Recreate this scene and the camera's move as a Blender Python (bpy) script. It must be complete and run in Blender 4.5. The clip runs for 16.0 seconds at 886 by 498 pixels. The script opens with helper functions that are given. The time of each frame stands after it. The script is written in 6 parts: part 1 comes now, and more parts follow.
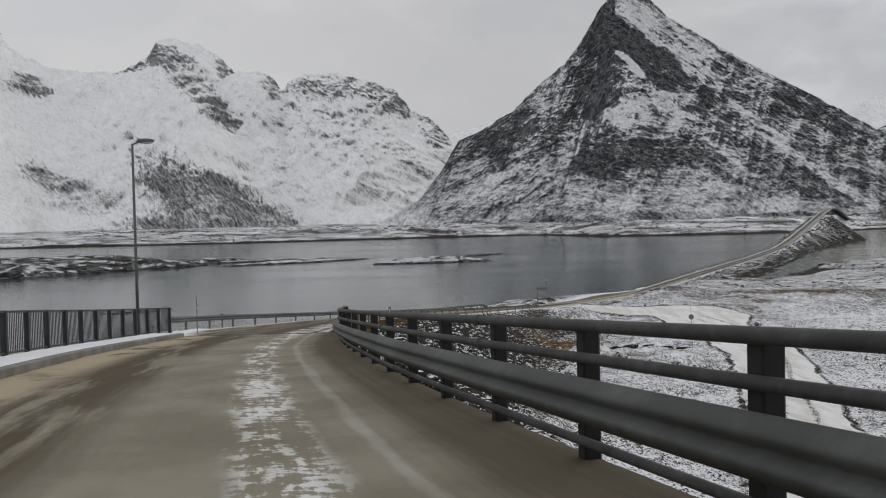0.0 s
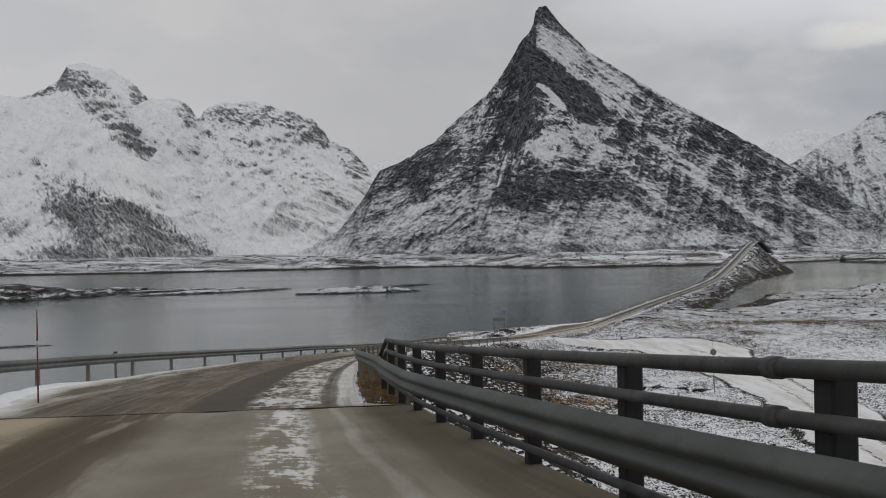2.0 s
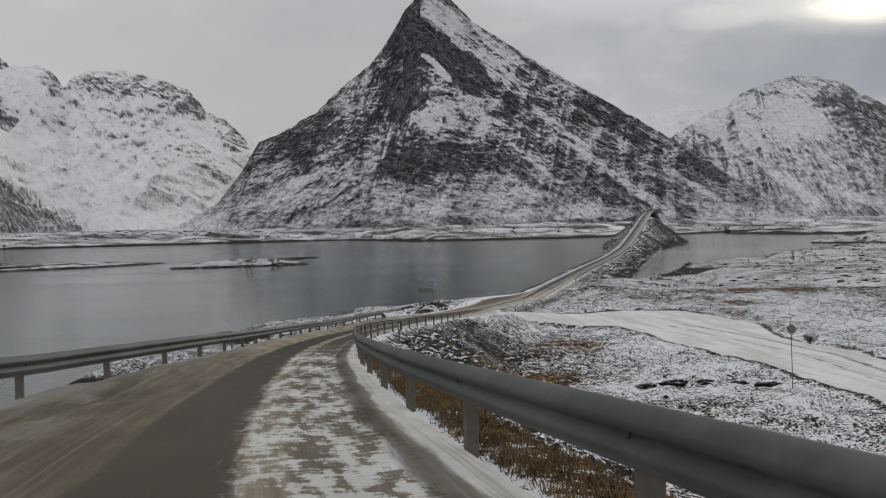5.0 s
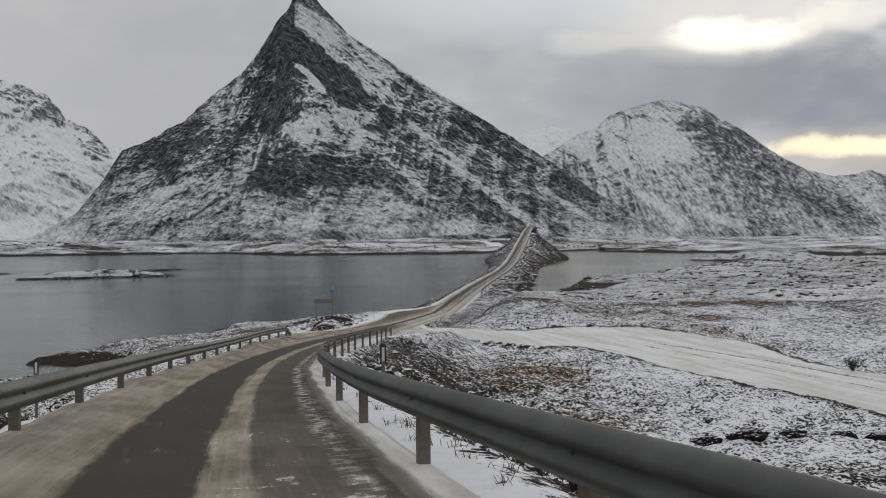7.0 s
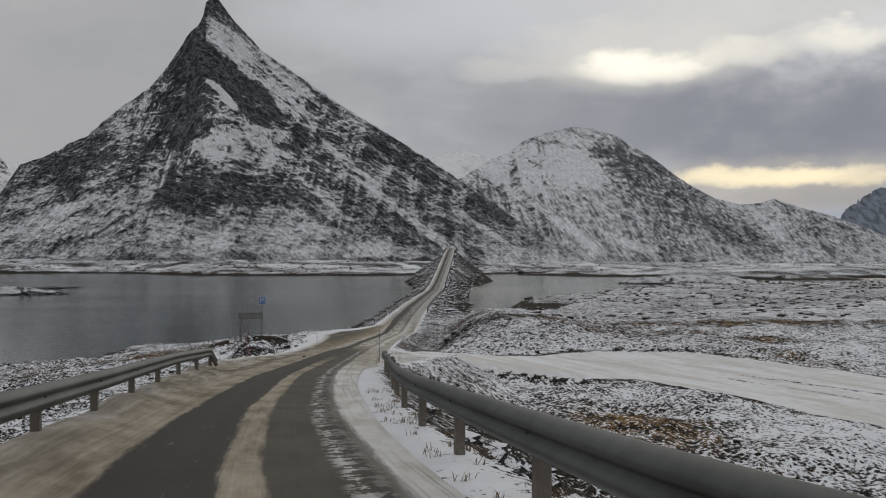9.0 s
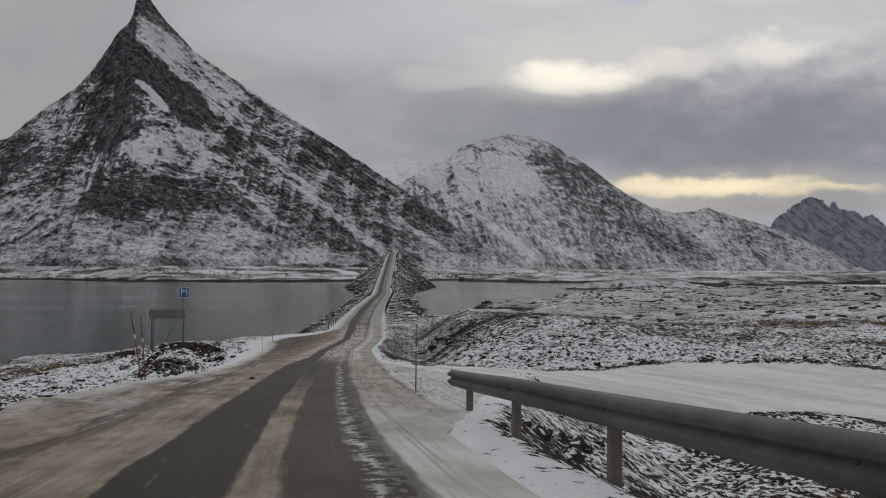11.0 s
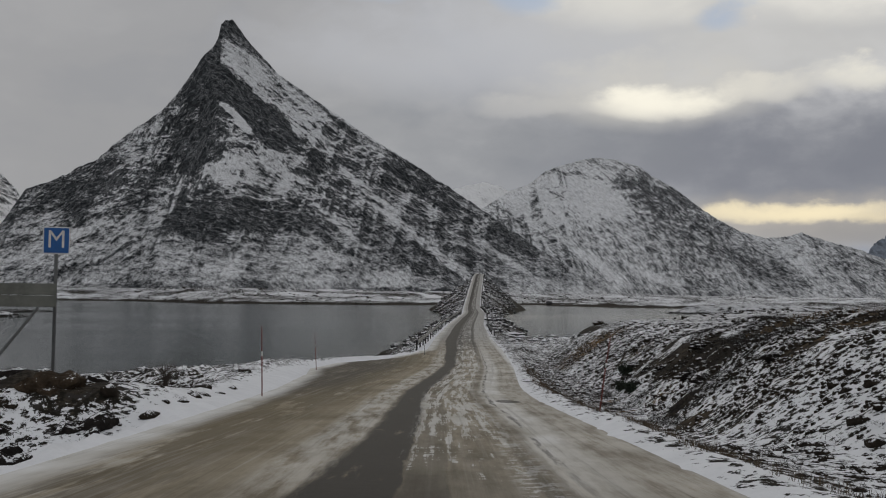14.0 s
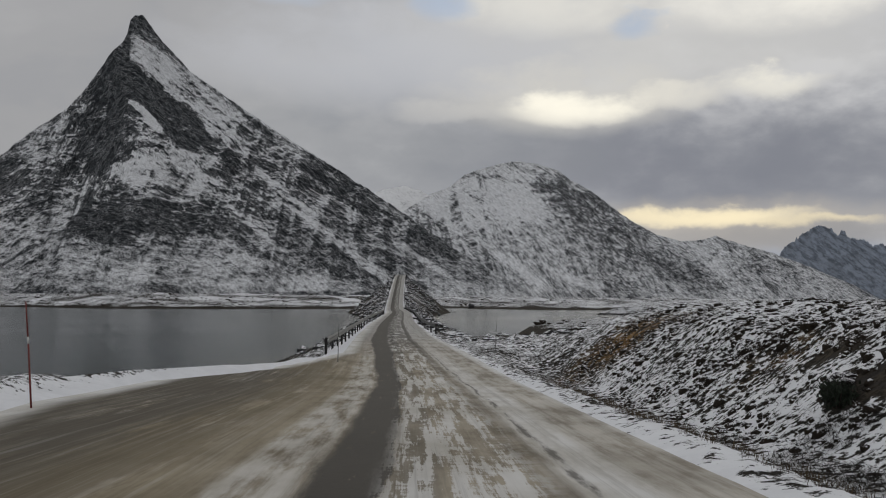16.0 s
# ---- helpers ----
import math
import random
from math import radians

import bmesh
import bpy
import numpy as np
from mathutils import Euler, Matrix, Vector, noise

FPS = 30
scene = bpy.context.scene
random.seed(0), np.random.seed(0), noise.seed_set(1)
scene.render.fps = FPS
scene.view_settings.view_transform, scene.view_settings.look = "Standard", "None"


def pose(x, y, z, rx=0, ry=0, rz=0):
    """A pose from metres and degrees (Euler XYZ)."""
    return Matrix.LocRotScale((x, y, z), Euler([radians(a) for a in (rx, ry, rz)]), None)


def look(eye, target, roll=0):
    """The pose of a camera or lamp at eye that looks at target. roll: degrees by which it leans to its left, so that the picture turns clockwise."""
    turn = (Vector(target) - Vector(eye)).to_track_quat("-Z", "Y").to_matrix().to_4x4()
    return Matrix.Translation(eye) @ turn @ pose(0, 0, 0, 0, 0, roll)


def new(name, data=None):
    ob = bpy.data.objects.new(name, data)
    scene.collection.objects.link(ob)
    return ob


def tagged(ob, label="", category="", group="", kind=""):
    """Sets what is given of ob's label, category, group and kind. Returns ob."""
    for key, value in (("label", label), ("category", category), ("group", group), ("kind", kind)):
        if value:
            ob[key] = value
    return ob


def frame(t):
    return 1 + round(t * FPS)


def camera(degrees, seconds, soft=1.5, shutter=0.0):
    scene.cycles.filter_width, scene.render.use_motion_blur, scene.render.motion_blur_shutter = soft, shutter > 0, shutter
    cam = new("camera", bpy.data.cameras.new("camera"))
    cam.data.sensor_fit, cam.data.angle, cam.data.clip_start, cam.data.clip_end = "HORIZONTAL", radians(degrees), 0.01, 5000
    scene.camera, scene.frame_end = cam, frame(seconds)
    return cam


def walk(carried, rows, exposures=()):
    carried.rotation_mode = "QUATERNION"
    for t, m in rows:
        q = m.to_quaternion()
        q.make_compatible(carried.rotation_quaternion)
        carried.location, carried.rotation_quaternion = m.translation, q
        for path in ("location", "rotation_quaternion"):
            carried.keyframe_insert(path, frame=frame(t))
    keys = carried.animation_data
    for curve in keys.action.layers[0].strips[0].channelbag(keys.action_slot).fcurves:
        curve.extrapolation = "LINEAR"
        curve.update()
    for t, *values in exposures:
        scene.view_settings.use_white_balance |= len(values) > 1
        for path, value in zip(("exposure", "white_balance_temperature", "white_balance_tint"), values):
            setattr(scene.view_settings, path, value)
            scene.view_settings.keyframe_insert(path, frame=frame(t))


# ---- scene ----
cam = camera(47.0, 16.0, 1.05)
PATH = [
    (0, (39.074, -67.481, 24.318), (39.016, -65.483, 24.255), -1.3),
    (0.5, (37.276, -60.287, 23.707), (37.253, -58.288, 23.665), -1.2),
    (0.7, (36.585, -57.499, 23.486), (36.603, -55.499, 23.477), 0.3),
    (1, (35.613, -53.513, 23.155), (35.592, -51.514, 23.189), 0.1),
    (1.5, (34.265, -47.093, 22.617), (34.316, -45.094, 22.627), -0.2),
    (2, (33.090, -40.686, 22.063), (33.196, -38.689, 22.061), -0.9),
    (2.5, (32.050, -34.507, 21.501), (32.178, -32.511, 21.477), -1.2),
    (3, (31.218, -28.552, 21.006), (31.363, -26.557, 21.025), -1.3),
    (3.5, (30.817, -22.608, 20.568), (31.019, -20.618, 20.598), 0.3),
    (3.7, (30.639, -20.036, 20.368), (30.864, -18.049, 20.374), -0.7),
    (5.8, (30.028, 9.006, 17.813), (30.437, 10.963, 17.758), -0.4),
    (6, (30.070, 11.853, 17.570), (30.502, 13.805, 17.524), -0.5),
    (6.5, (30.319, 19.081, 16.905), (30.800, 21.022, 16.855), -0.4),
    (7, (30.734, 26.591, 16.231), (31.320, 28.503, 16.208), -0.3),
    (7.5, (31.372, 34.359, 15.529), (32.039, 36.245, 15.520), -0.1),
    (8, (32.259, 42.303, 14.827), (32.947, 44.180, 14.849), 0.1),
    (8.5, (33.306, 50.219, 14.119), (34.024, 52.085, 14.161), -0.2),
    (9, (34.624, 57.763, 13.463), (35.375, 59.617, 13.488), 0.3),
    (9.5, (35.951, 65.128, 12.855), (36.759, 66.957, 12.883), 0.2),
    (10, (37.477, 71.905, 12.291), (38.330, 73.714, 12.319), 0.4),
    (10.2, (38.165, 74.469, 12.090), (39.028, 76.273, 12.121), 0.6),
    (12.3, (46.432, 102.222, 9.975), (47.276, 104.034, 10.046), -0.8),
    (12.5, (47.361, 104.948, 9.787), (48.165, 106.778, 9.866), -0.9),
    (13, (49.781, 111.781, 9.313), (50.538, 113.629, 9.407), 0.2),
    (13.5, (52.300, 118.710, 8.846), (53.020, 120.573, 8.948), 0.7),
    (14, (54.853, 125.583, 8.398), (55.572, 127.447, 8.490), 0.7),
    (14.5, (57.431, 132.402, 7.967), (58.216, 134.240, 8.047), 0.2),
    (15, (60.089, 139.488, 7.543), (60.907, 141.312, 7.605), -0.0),
    (15.5, (62.694, 146.432, 7.128), (63.563, 148.231, 7.207), 0.6),
    (16, (65.515, 154.028, 6.683), (66.379, 155.828, 6.786), 0.3),
]
walk(cam, [(t, look(eye, target, roll)) for t, eye, target, roll in PATH],
     [(0, 0.5), (0.5, 0.52), (1.5, 0.38), (3.5, 0.35), (6.5, 0.38), (8, 0.2), (10, 0.05), (12.5, -0.12), (14, -0.1), (15, 0.06), (16, -0.03)])

# ---- world, sun, exposure ----
world = bpy.data.worlds.new("overcast_sky")
scene.world = world
world.use_nodes = True


def build_sky():
    nt = world.node_tree
    nt.nodes.clear()
    N, L = nt.nodes.new, nt.links.new
    out, bg = N("ShaderNodeOutputWorld"), N("ShaderNodeBackground")
    L(bg.outputs[0], out.inputs[0])
    coord = N("ShaderNodeTexCoord")
    sep = N("ShaderNodeSeparateXYZ")
    L(coord.outputs["Generated"], sep.inputs[0])

    def math_(op, a, b=None, c=None, clamp=False):
        n = N("ShaderNodeMath")
        n.operation, n.use_clamp = op, clamp
        for i, v in enumerate((a, b, c)):
            if v is None:
                continue
            if isinstance(v, (int, float)):
                n.inputs[i].default_value = v
            else:
                L(v, n.inputs[i])
        return n.outputs[0]

    def mix(fac, a, b, kind="MIX"):
        n = N("ShaderNodeMix")
        n.data_type, n.blend_type = "RGBA", kind
        for i, v in ((0, fac), (6, a), (7, b)):
            if isinstance(v, (int, float)):
                n.inputs[i].default_value = v
            elif isinstance(v, tuple):
                n.inputs[i].default_value = (*v, 1)
            else:
                L(v, n.inputs[i])
        return n.outputs[2]

    def step(x, lo, hi):
        n = N("ShaderNodeMapRange")
        n.interpolation_type = "SMOOTHSTEP"
        L(x, n.inputs[0])
        n.inputs[1].default_value, n.inputs[2].default_value = lo, hi
        return n.outputs[0]

    up = math_("MAXIMUM", sep.outputs[2], 0.0)

    def field(scale, squash, detail, rough, shift):
        m = N("ShaderNodeMapping")
        L(coord.outputs["Generated"], m.inputs[0])
        m.inputs["Scale"].default_value, m.inputs["Location"].default_value = (1, 1, squash), shift
        n = N("ShaderNodeTexNoise")
        L(m.outputs[0], n.inputs["Vector"])
        n.inputs["Scale"].default_value, n.inputs["Detail"].default_value, n.inputs["Roughness"].default_value = scale, detail, rough
        n.inputs["Distortion"].default_value = 0.15
        return n.outputs[0]

    big, mid, fine = field(2.8, 2.4, 4, 0.5, (0.7, 0.2, 0.0)), field(7.0, 2.0, 5, 0.52, (2.1, 5.2, 1.0)), field(17.0, 1.8, 5, 0.55, (4.0, 1.0, 3.0))
    cover = math_("ADD", math_("MULTIPLY", big, 0.45), math_("ADD", math_("MULTIPLY", mid, 0.4), math_("MULTIPLY", fine, 0.15)))
    sx, sy = math.sin(radians(SKY["bright"])), math.cos(radians(SKY["bright"]))
    toward = math_("ADD", math_("MULTIPLY", sep.outputs[0], sx), math_("MULTIPLY", sep.outputs[1], sy))
    side = step(toward, 0.80, 0.99)
    flat = mix(step(up, 0.0, 0.85), SKY["low"], SKY["high"])
    lit = mix(step(up, 0.02, 0.6), (0.46, 0.465, 0.485), (0.60, 0.60, 0.61))
    # brighter cloud to the south, away from the mountains
    south = mix(step(toward, 0.3, -0.9), (1.0, 1.0, 1.0), (1.2, 1.2, 1.2))
    wx, wy = math.sin(radians(-42)), math.cos(radians(-42))
    west = step(math_("ADD", math_("MULTIPLY", sep.outputs[0], wx), math_("MULTIPLY", sep.outputs[1], wy)), 0.70, 1.0)
    flat = mix(west, flat, (0.43, 0.43, 0.437))
    grey = mix(1.0, mix(side, flat, lit), south, "MULTIPLY")
    dark = mix(1.0, grey, (0.78, 0.81, 0.87), "MULTIPLY")
    pale = mix(1.0, grey, (1.25, 1.24, 1.21), "MULTIPLY")
    calm = math_("ADD", 0.25, math_("MULTIPLY", side, 0.75))
    sky_col = mix(math_("MULTIPLY", math_("SUBTRACT", 1.0, step(cover, 0.42, 0.50)), calm), grey, dark)
    sky_col = mix(math_("MULTIPLY", step(cover, 0.51, 0.60), calm), sky_col, pale)

    def patch(base, az, el, width, height, tone, fac, ragged=3.0):
        """Thicker or thinner cloud about a bearing and a height in degrees."""
        a, e = radians(az), radians(el)
        dx = math_("ADD", math_("MULTIPLY", sep.outputs[0], math.cos(a)), math_("MULTIPLY", sep.outputs[1], -math.sin(a)))
        dz = math_("SUBTRACT", sep.outputs[2], math.sin(e))
        dx = math_("ADD", dx, math_("MULTIPLY", math_("SUBTRACT", mid, 0.5), 0.12))
        dz = math_("ADD", dz, math_("MULTIPLY", math_("SUBTRACT", math_("ADD", math_("MULTIPLY", fine, 0.6), math_("MULTIPLY", big, 0.4)), 0.5), 0.055))
        ahead = math_("ADD", math_("MULTIPLY", sep.outputs[0], math.sin(a)), math_("MULTIPLY", sep.outputs[1], math.cos(a)))
        wob = math_("MULTIPLY", math_("SUBTRACT", math_("ADD", math_("MULTIPLY", mid, 0.5), math_("MULTIPLY", fine, 0.5)), 0.5), ragged * 2)
        r = math_("ADD", math_("POWER", math_("DIVIDE", dx, radians(width)), 2.0), math_("POWER", math_("DIVIDE", dz, radians(height)), 2.0))
        f = math_("SUBTRACT", 1.0, math_("ADD", math_("MULTIPLY", r, 0.6), wob))
        f = math_("MULTIPLY", math_("MULTIPLY", step(f, -1.0, 1.35), step(ahead, 0.3, 0.6)), fac)
        return mix(f, base, tone)

    for spot in SKY["patches"]:
        sky_col = patch(sky_col, *spot)
    # clear sky above the cloud, seen in a few gaps
    nis = N("ShaderNodeTexSky")
    nis.sky_type, nis.sun_disc = "NISHITA", False
    nis.sun_elevation, nis.sun_rotation = radians(SUN[1]), radians(SUN[0])
    clear = mix(1.0, nis.outputs[0], (0.12, 0.12, 0.12), "MULTIPLY")
    gap = math_("MULTIPLY", math_("MULTIPLY", step(cover, 0.60, 0.66), side), step(up, 0.23, 0.30))
    sky_col = mix(gap, sky_col, clear)
    # below the horizon: the sea's and snow's own tone
    sky_col = mix(step(sep.outputs[2], -0.06, -0.01), (0.22, 0.23, 0.24), sky_col)
    L(sky_col, bg.inputs[0])
    bg.inputs[1].default_value = SKY["strength"]


SUN = (32.0, 11.0)
SKY = dict(strength=1.0, bright=42.0, low=(0.35, 0.35, 0.358), high=(0.45, 0.455, 0.47), patches=[
    # bearing, height, half width, half height, tone, strength, raggedness
    (40.0, 7.6, 13.0, 2.9, (0.215, 0.225, 0.26), 0.95, 1.2), (20.0, 8.2, 9.0, 3.2, (0.30, 0.31, 0.325), 0.6, 1.4),
    (38.0, 14.6, 11.0, 2.3, (0.58, 0.575, 0.56), 0.85, 1.8), (22.0, 13.6, 8.0, 1.8, (0.52, 0.53, 0.56), 0.7, 2.0),
    (32.4, 11.5, 4.6, 1.3, (0.66, 0.64, 0.59), 0.75, 2.6), (32.6, 11.0, 2.4, 0.7, (1.05, 1.0, 0.86), 0.95, 3.0),
    (26.0, 10.6, 2.6, 0.4, (0.58, 0.57, 0.55), 0.6, 3.0), (39.2, 11.5, 2.6, 0.5, (0.80, 0.77, 0.69), 0.7, 3.2), (44.4, 11.9, 1.8, 0.6, (0.95, 0.91, 0.79), 0.8, 3.0),
    (45.0, 16.6, 5.0, 1.5, (0.95, 0.92, 0.84), 0.8, 2.8), (31.0, 16.4, 3.5, 1.0, (0.80, 0.78, 0.72), 0.7, 2.8),
    (36.9, 15.2, 1.4, 0.5, (0.42, 0.50, 0.63), 0.8, 2.6), (25.4, 16.6, 1.3, 0.6, (0.42, 0.50, 0.63), 0.8, 2.6), (17.2, 16.8, 1.5, 0.5, (0.46, 0.53, 0.64), 0.7, 2.4),
    (40.5, 4.3, 6.5, 1.1, (0.50, 0.46, 0.41), 0.8, 0.8), (39.3, 4.75, 4.0, 0.42, (1.0, 0.87, 0.60), 1.0, 1.2), (45.0, 4.3, 2.6, 0.22, (0.85, 0.74, 0.52), 0.8, 1.0), (44.5, 3.5, 5.0, 0.5, (0.30, 0.295, 0.30), 0.6, 0.8)])
build_sky()
sun = new("sun", bpy.data.lights.new("sun", "SUN"))
sun.data.energy, sun.data.angle, sun.data.color = 0.5, radians(40), (1.0, 0.93, 0.82)
sa, se = radians(SUN[0]), radians(SUN[1])
sun.matrix_world = look((math.sin(sa) * 100, math.cos(sa) * 100, 20 + math.tan(se) * 100), (0, 0, 20))

# ---- helpers for meshes ----


def lattice(ix, iy, seed):
    h = (ix.astype(np.int64) * 374761393 + iy.astype(np.int64) * 668265263 + seed * 974634777) & 0x7FFFFFFF
    h = ((h ^ (h >> 13)) * 1274126177) & 0x7FFFFFFF
    return ((h ^ (h >> 16)) & 0xFFFFFF) / float(0xFFFFFF)


def vnoise(x, y, seed=0):
    """Smooth noise from 0 to 1."""
    x, y = np.asarray(x, float), np.asarray(y, float)
    ix, iy = np.floor(x), np.floor(y)
    fx, fy = x - ix, y - iy
    fx, fy = fx * fx * fx * (fx * (6 * fx - 15) + 10), fy * fy * fy * (fy * (6 * fy - 15) + 10)
    ix, iy = ix.astype(np.int64), iy.astype(np.int64)
    a, b = lattice(ix, iy, seed), lattice(ix + 1, iy, seed)
    c, d = lattice(ix, iy + 1, seed), lattice(ix + 1, iy + 1, seed)
    return (a * (1 - fx) + b * fx) * (1 - fy) + (c * (1 - fx) + d * fx) * fy


def fbm(x, y, size, octaves=4, gain=0.5, seed=0):
    """Layered noise about zero, from -1 to 1; size is the largest layer's metres."""
    s, amp, tot = 0.0, 1.0, 0.0
    for k in range(octaves):
        c, n = math.cos(0.6 * k), math.sin(0.6 * k)
        u, v = (x * c - y * n) / size * 2**k, (x * n + y * c) / size * 2**k
        s, tot, amp = s + amp * (2 * vnoise(u, v, seed + k) - 1), tot + amp, amp * gain
    return s / tot


def ridged(x, y, size, octaves=4, gain=0.5, seed=0):
    s, amp, tot = 0.0, 1.0, 0.0
    for k in range(octaves):
        c, n = math.cos(0.6 * k), math.sin(0.6 * k)
        u, v = (x * c - y * n) / size * 2**k, (x * n + y * c) / size * 2**k
        s, tot, amp = s + amp * (1 - np.abs(4 * vnoise(u, v, seed + k) - 2)), tot + amp, amp * gain
    return s / tot


def sstep(x, lo, hi):
    t = np.clip((x - lo) / (hi - lo), 0, 1)
    return t * t * (3 - 2 * t)


def mesh_of(name, verts, faces, smooth=False):
    me = bpy.data.meshes.new(name)
    verts, faces = np.asarray(verts, np.float32), np.asarray(faces, np.int32)
    n = faces.shape[1]
    me.vertices.add(len(verts))
    me.vertices.foreach_set("co", verts.ravel())
    me.loops.add(faces.size)
    me.loops.foreach_set("vertex_index", faces.ravel())
    me.polygons.add(len(faces))
    me.polygons.foreach_set("loop_start", np.arange(0, faces.size, n, dtype=np.int32))
    me.polygons.foreach_set("use_smooth", np.full(len(faces), smooth))
    me.update(calc_edges=True)
    me.validate()
    return me


def grid_faces(rows, cols):
    i = np.arange(rows * cols).reshape(rows, cols)
    return np.stack([i[:-1, :-1], i[:-1, 1:], i[1:, 1:], i[1:, :-1]], -1).reshape(-1, 4)


def put(name, me, material, parent=None, label=""):
    ob = new(name, me)
    if material is not None and not me.materials:
        me.materials.append(material)
    if parent is not None:
        ob.parent = parent
    if label:
        ob["label"] = label
    return ob


def part(name, bm, material, parent, label="", smooth=False):
    """Links a bmesh as one mesh object under a thing or a part."""
    me = bpy.data.meshes.new(name)
    bm.to_mesh(me)
    bm.free()
    if smooth:
        me.polygons.foreach_set("use_smooth", [True] * len(me.polygons))
    return put(name, me, material, parent, label)


def attribute(me, name, values):
    me.attributes.new(name, "FLOAT", "POINT").data.foreach_set("value", np.asarray(values, np.float32).ravel())

# ---- materials ----


class Nodes:
    """Short hand for building a node material."""

    def __init__(self, name):
        self.mat = bpy.data.materials.new(name)
        self.mat.use_nodes = True
        self.nt = self.mat.node_tree
        self.bsdf = self.nt.nodes["Principled BSDF"]

    def node(self, kind):
        return self.nt.nodes.new(kind)

    def link(self, a, b):
        self.nt.links.new(a, b)

    def feed(self, sock, v):
        if isinstance(v, (int, float)):
            sock.default_value = v
        elif isinstance(v, tuple):
            sock.default_value = (*v, 1) if len(v) == 3 and sock.type == "RGBA" else v
        else:
            self.link(v, sock)

    def coords(self, scale=(1, 1, 1), turn=(0, 0, 0), kind="Object"):
        t, m = self.node("ShaderNodeTexCoord"), self.node("ShaderNodeMapping")
        self.link(t.outputs[kind], m.inputs[0])
        m.inputs["Scale"].default_value, m.inputs["Rotation"].default_value = scale, turn
        return m.outputs[0]

    def noise(self, scale, detail=4, rough=0.55, vec=None, distort=0.0):
        n = self.node("ShaderNodeTexNoise")
        self.link(vec if vec is not None else self.coords(), n.inputs["Vector"])
        n.inputs["Scale"].default_value, n.inputs["Detail"].default_value = scale, detail
        n.inputs["Roughness"].default_value, n.inputs["Distortion"].default_value = rough, distort
        return n.outputs[0]

    def voronoi(self, scale, vec=None, out="Distance"):
        n = self.node("ShaderNodeTexVoronoi")
        self.link(vec if vec is not None else self.coords(), n.inputs["Vector"])
        n.inputs["Scale"].default_value = scale
        return n.outputs[out]

    def math(self, op, a, b=None, c=None, clamp=False):
        n = self.node("ShaderNodeMath")
        n.operation, n.use_clamp = op, clamp
        for i, v in enumerate((a, b, c)):
            if v is not None:
                self.feed(n.inputs[i], v)
        return n.outputs[0]

    def step(self, x, lo, hi):
        n = self.node("ShaderNodeMapRange")
        n.interpolation_type = "SMOOTHSTEP"
        self.feed(n.inputs[0], x)
        self.feed(n.inputs[1], lo)
        self.feed(n.inputs[2], hi)
        return n.outputs[0]

    def mix(self, fac, a, b, kind="MIX"):
        n = self.node("ShaderNodeMix")
        n.data_type, n.blend_type = "RGBA", kind
        for i, v in ((0, fac), (6, a), (7, b)):
            self.feed(n.inputs[i], v)
        return n.outputs[2]

    def value(self, name):
        n = self.node("ShaderNodeAttribute")
        n.attribute_name = name
        return n.outputs["Fac"]

    def normal_z(self):
        g, s = self.node("ShaderNodeNewGeometry"), self.node("ShaderNodeSeparateXYZ")
        self.link(g.outputs["Normal"], s.inputs[0])
        return s.outputs[2]

    def bump(self, height, strength=0.3, distance=0.1):
        n = self.node("ShaderNodeBump")
        n.inputs["Strength"].default_value, n.inputs["Distance"].default_value = strength, distance
        self.link(height, n.inputs["Height"])
        self.link(n.outputs[0], self.bsdf.inputs["Normal"])

    def done(self, colour, rough=0.8, metal=0.0, spec=0.3):
        b = self.bsdf.inputs
        self.feed(b["Base Color"], colour)
        self.feed(b["Roughness"], rough)
        self.feed(b["Metallic"], metal)
        b["Specular IOR Level"].default_value = spec
        return self.mat


SNOW, ROCK = (0.80, 0.81, 0.83), (0.036, 0.039, 0.044)


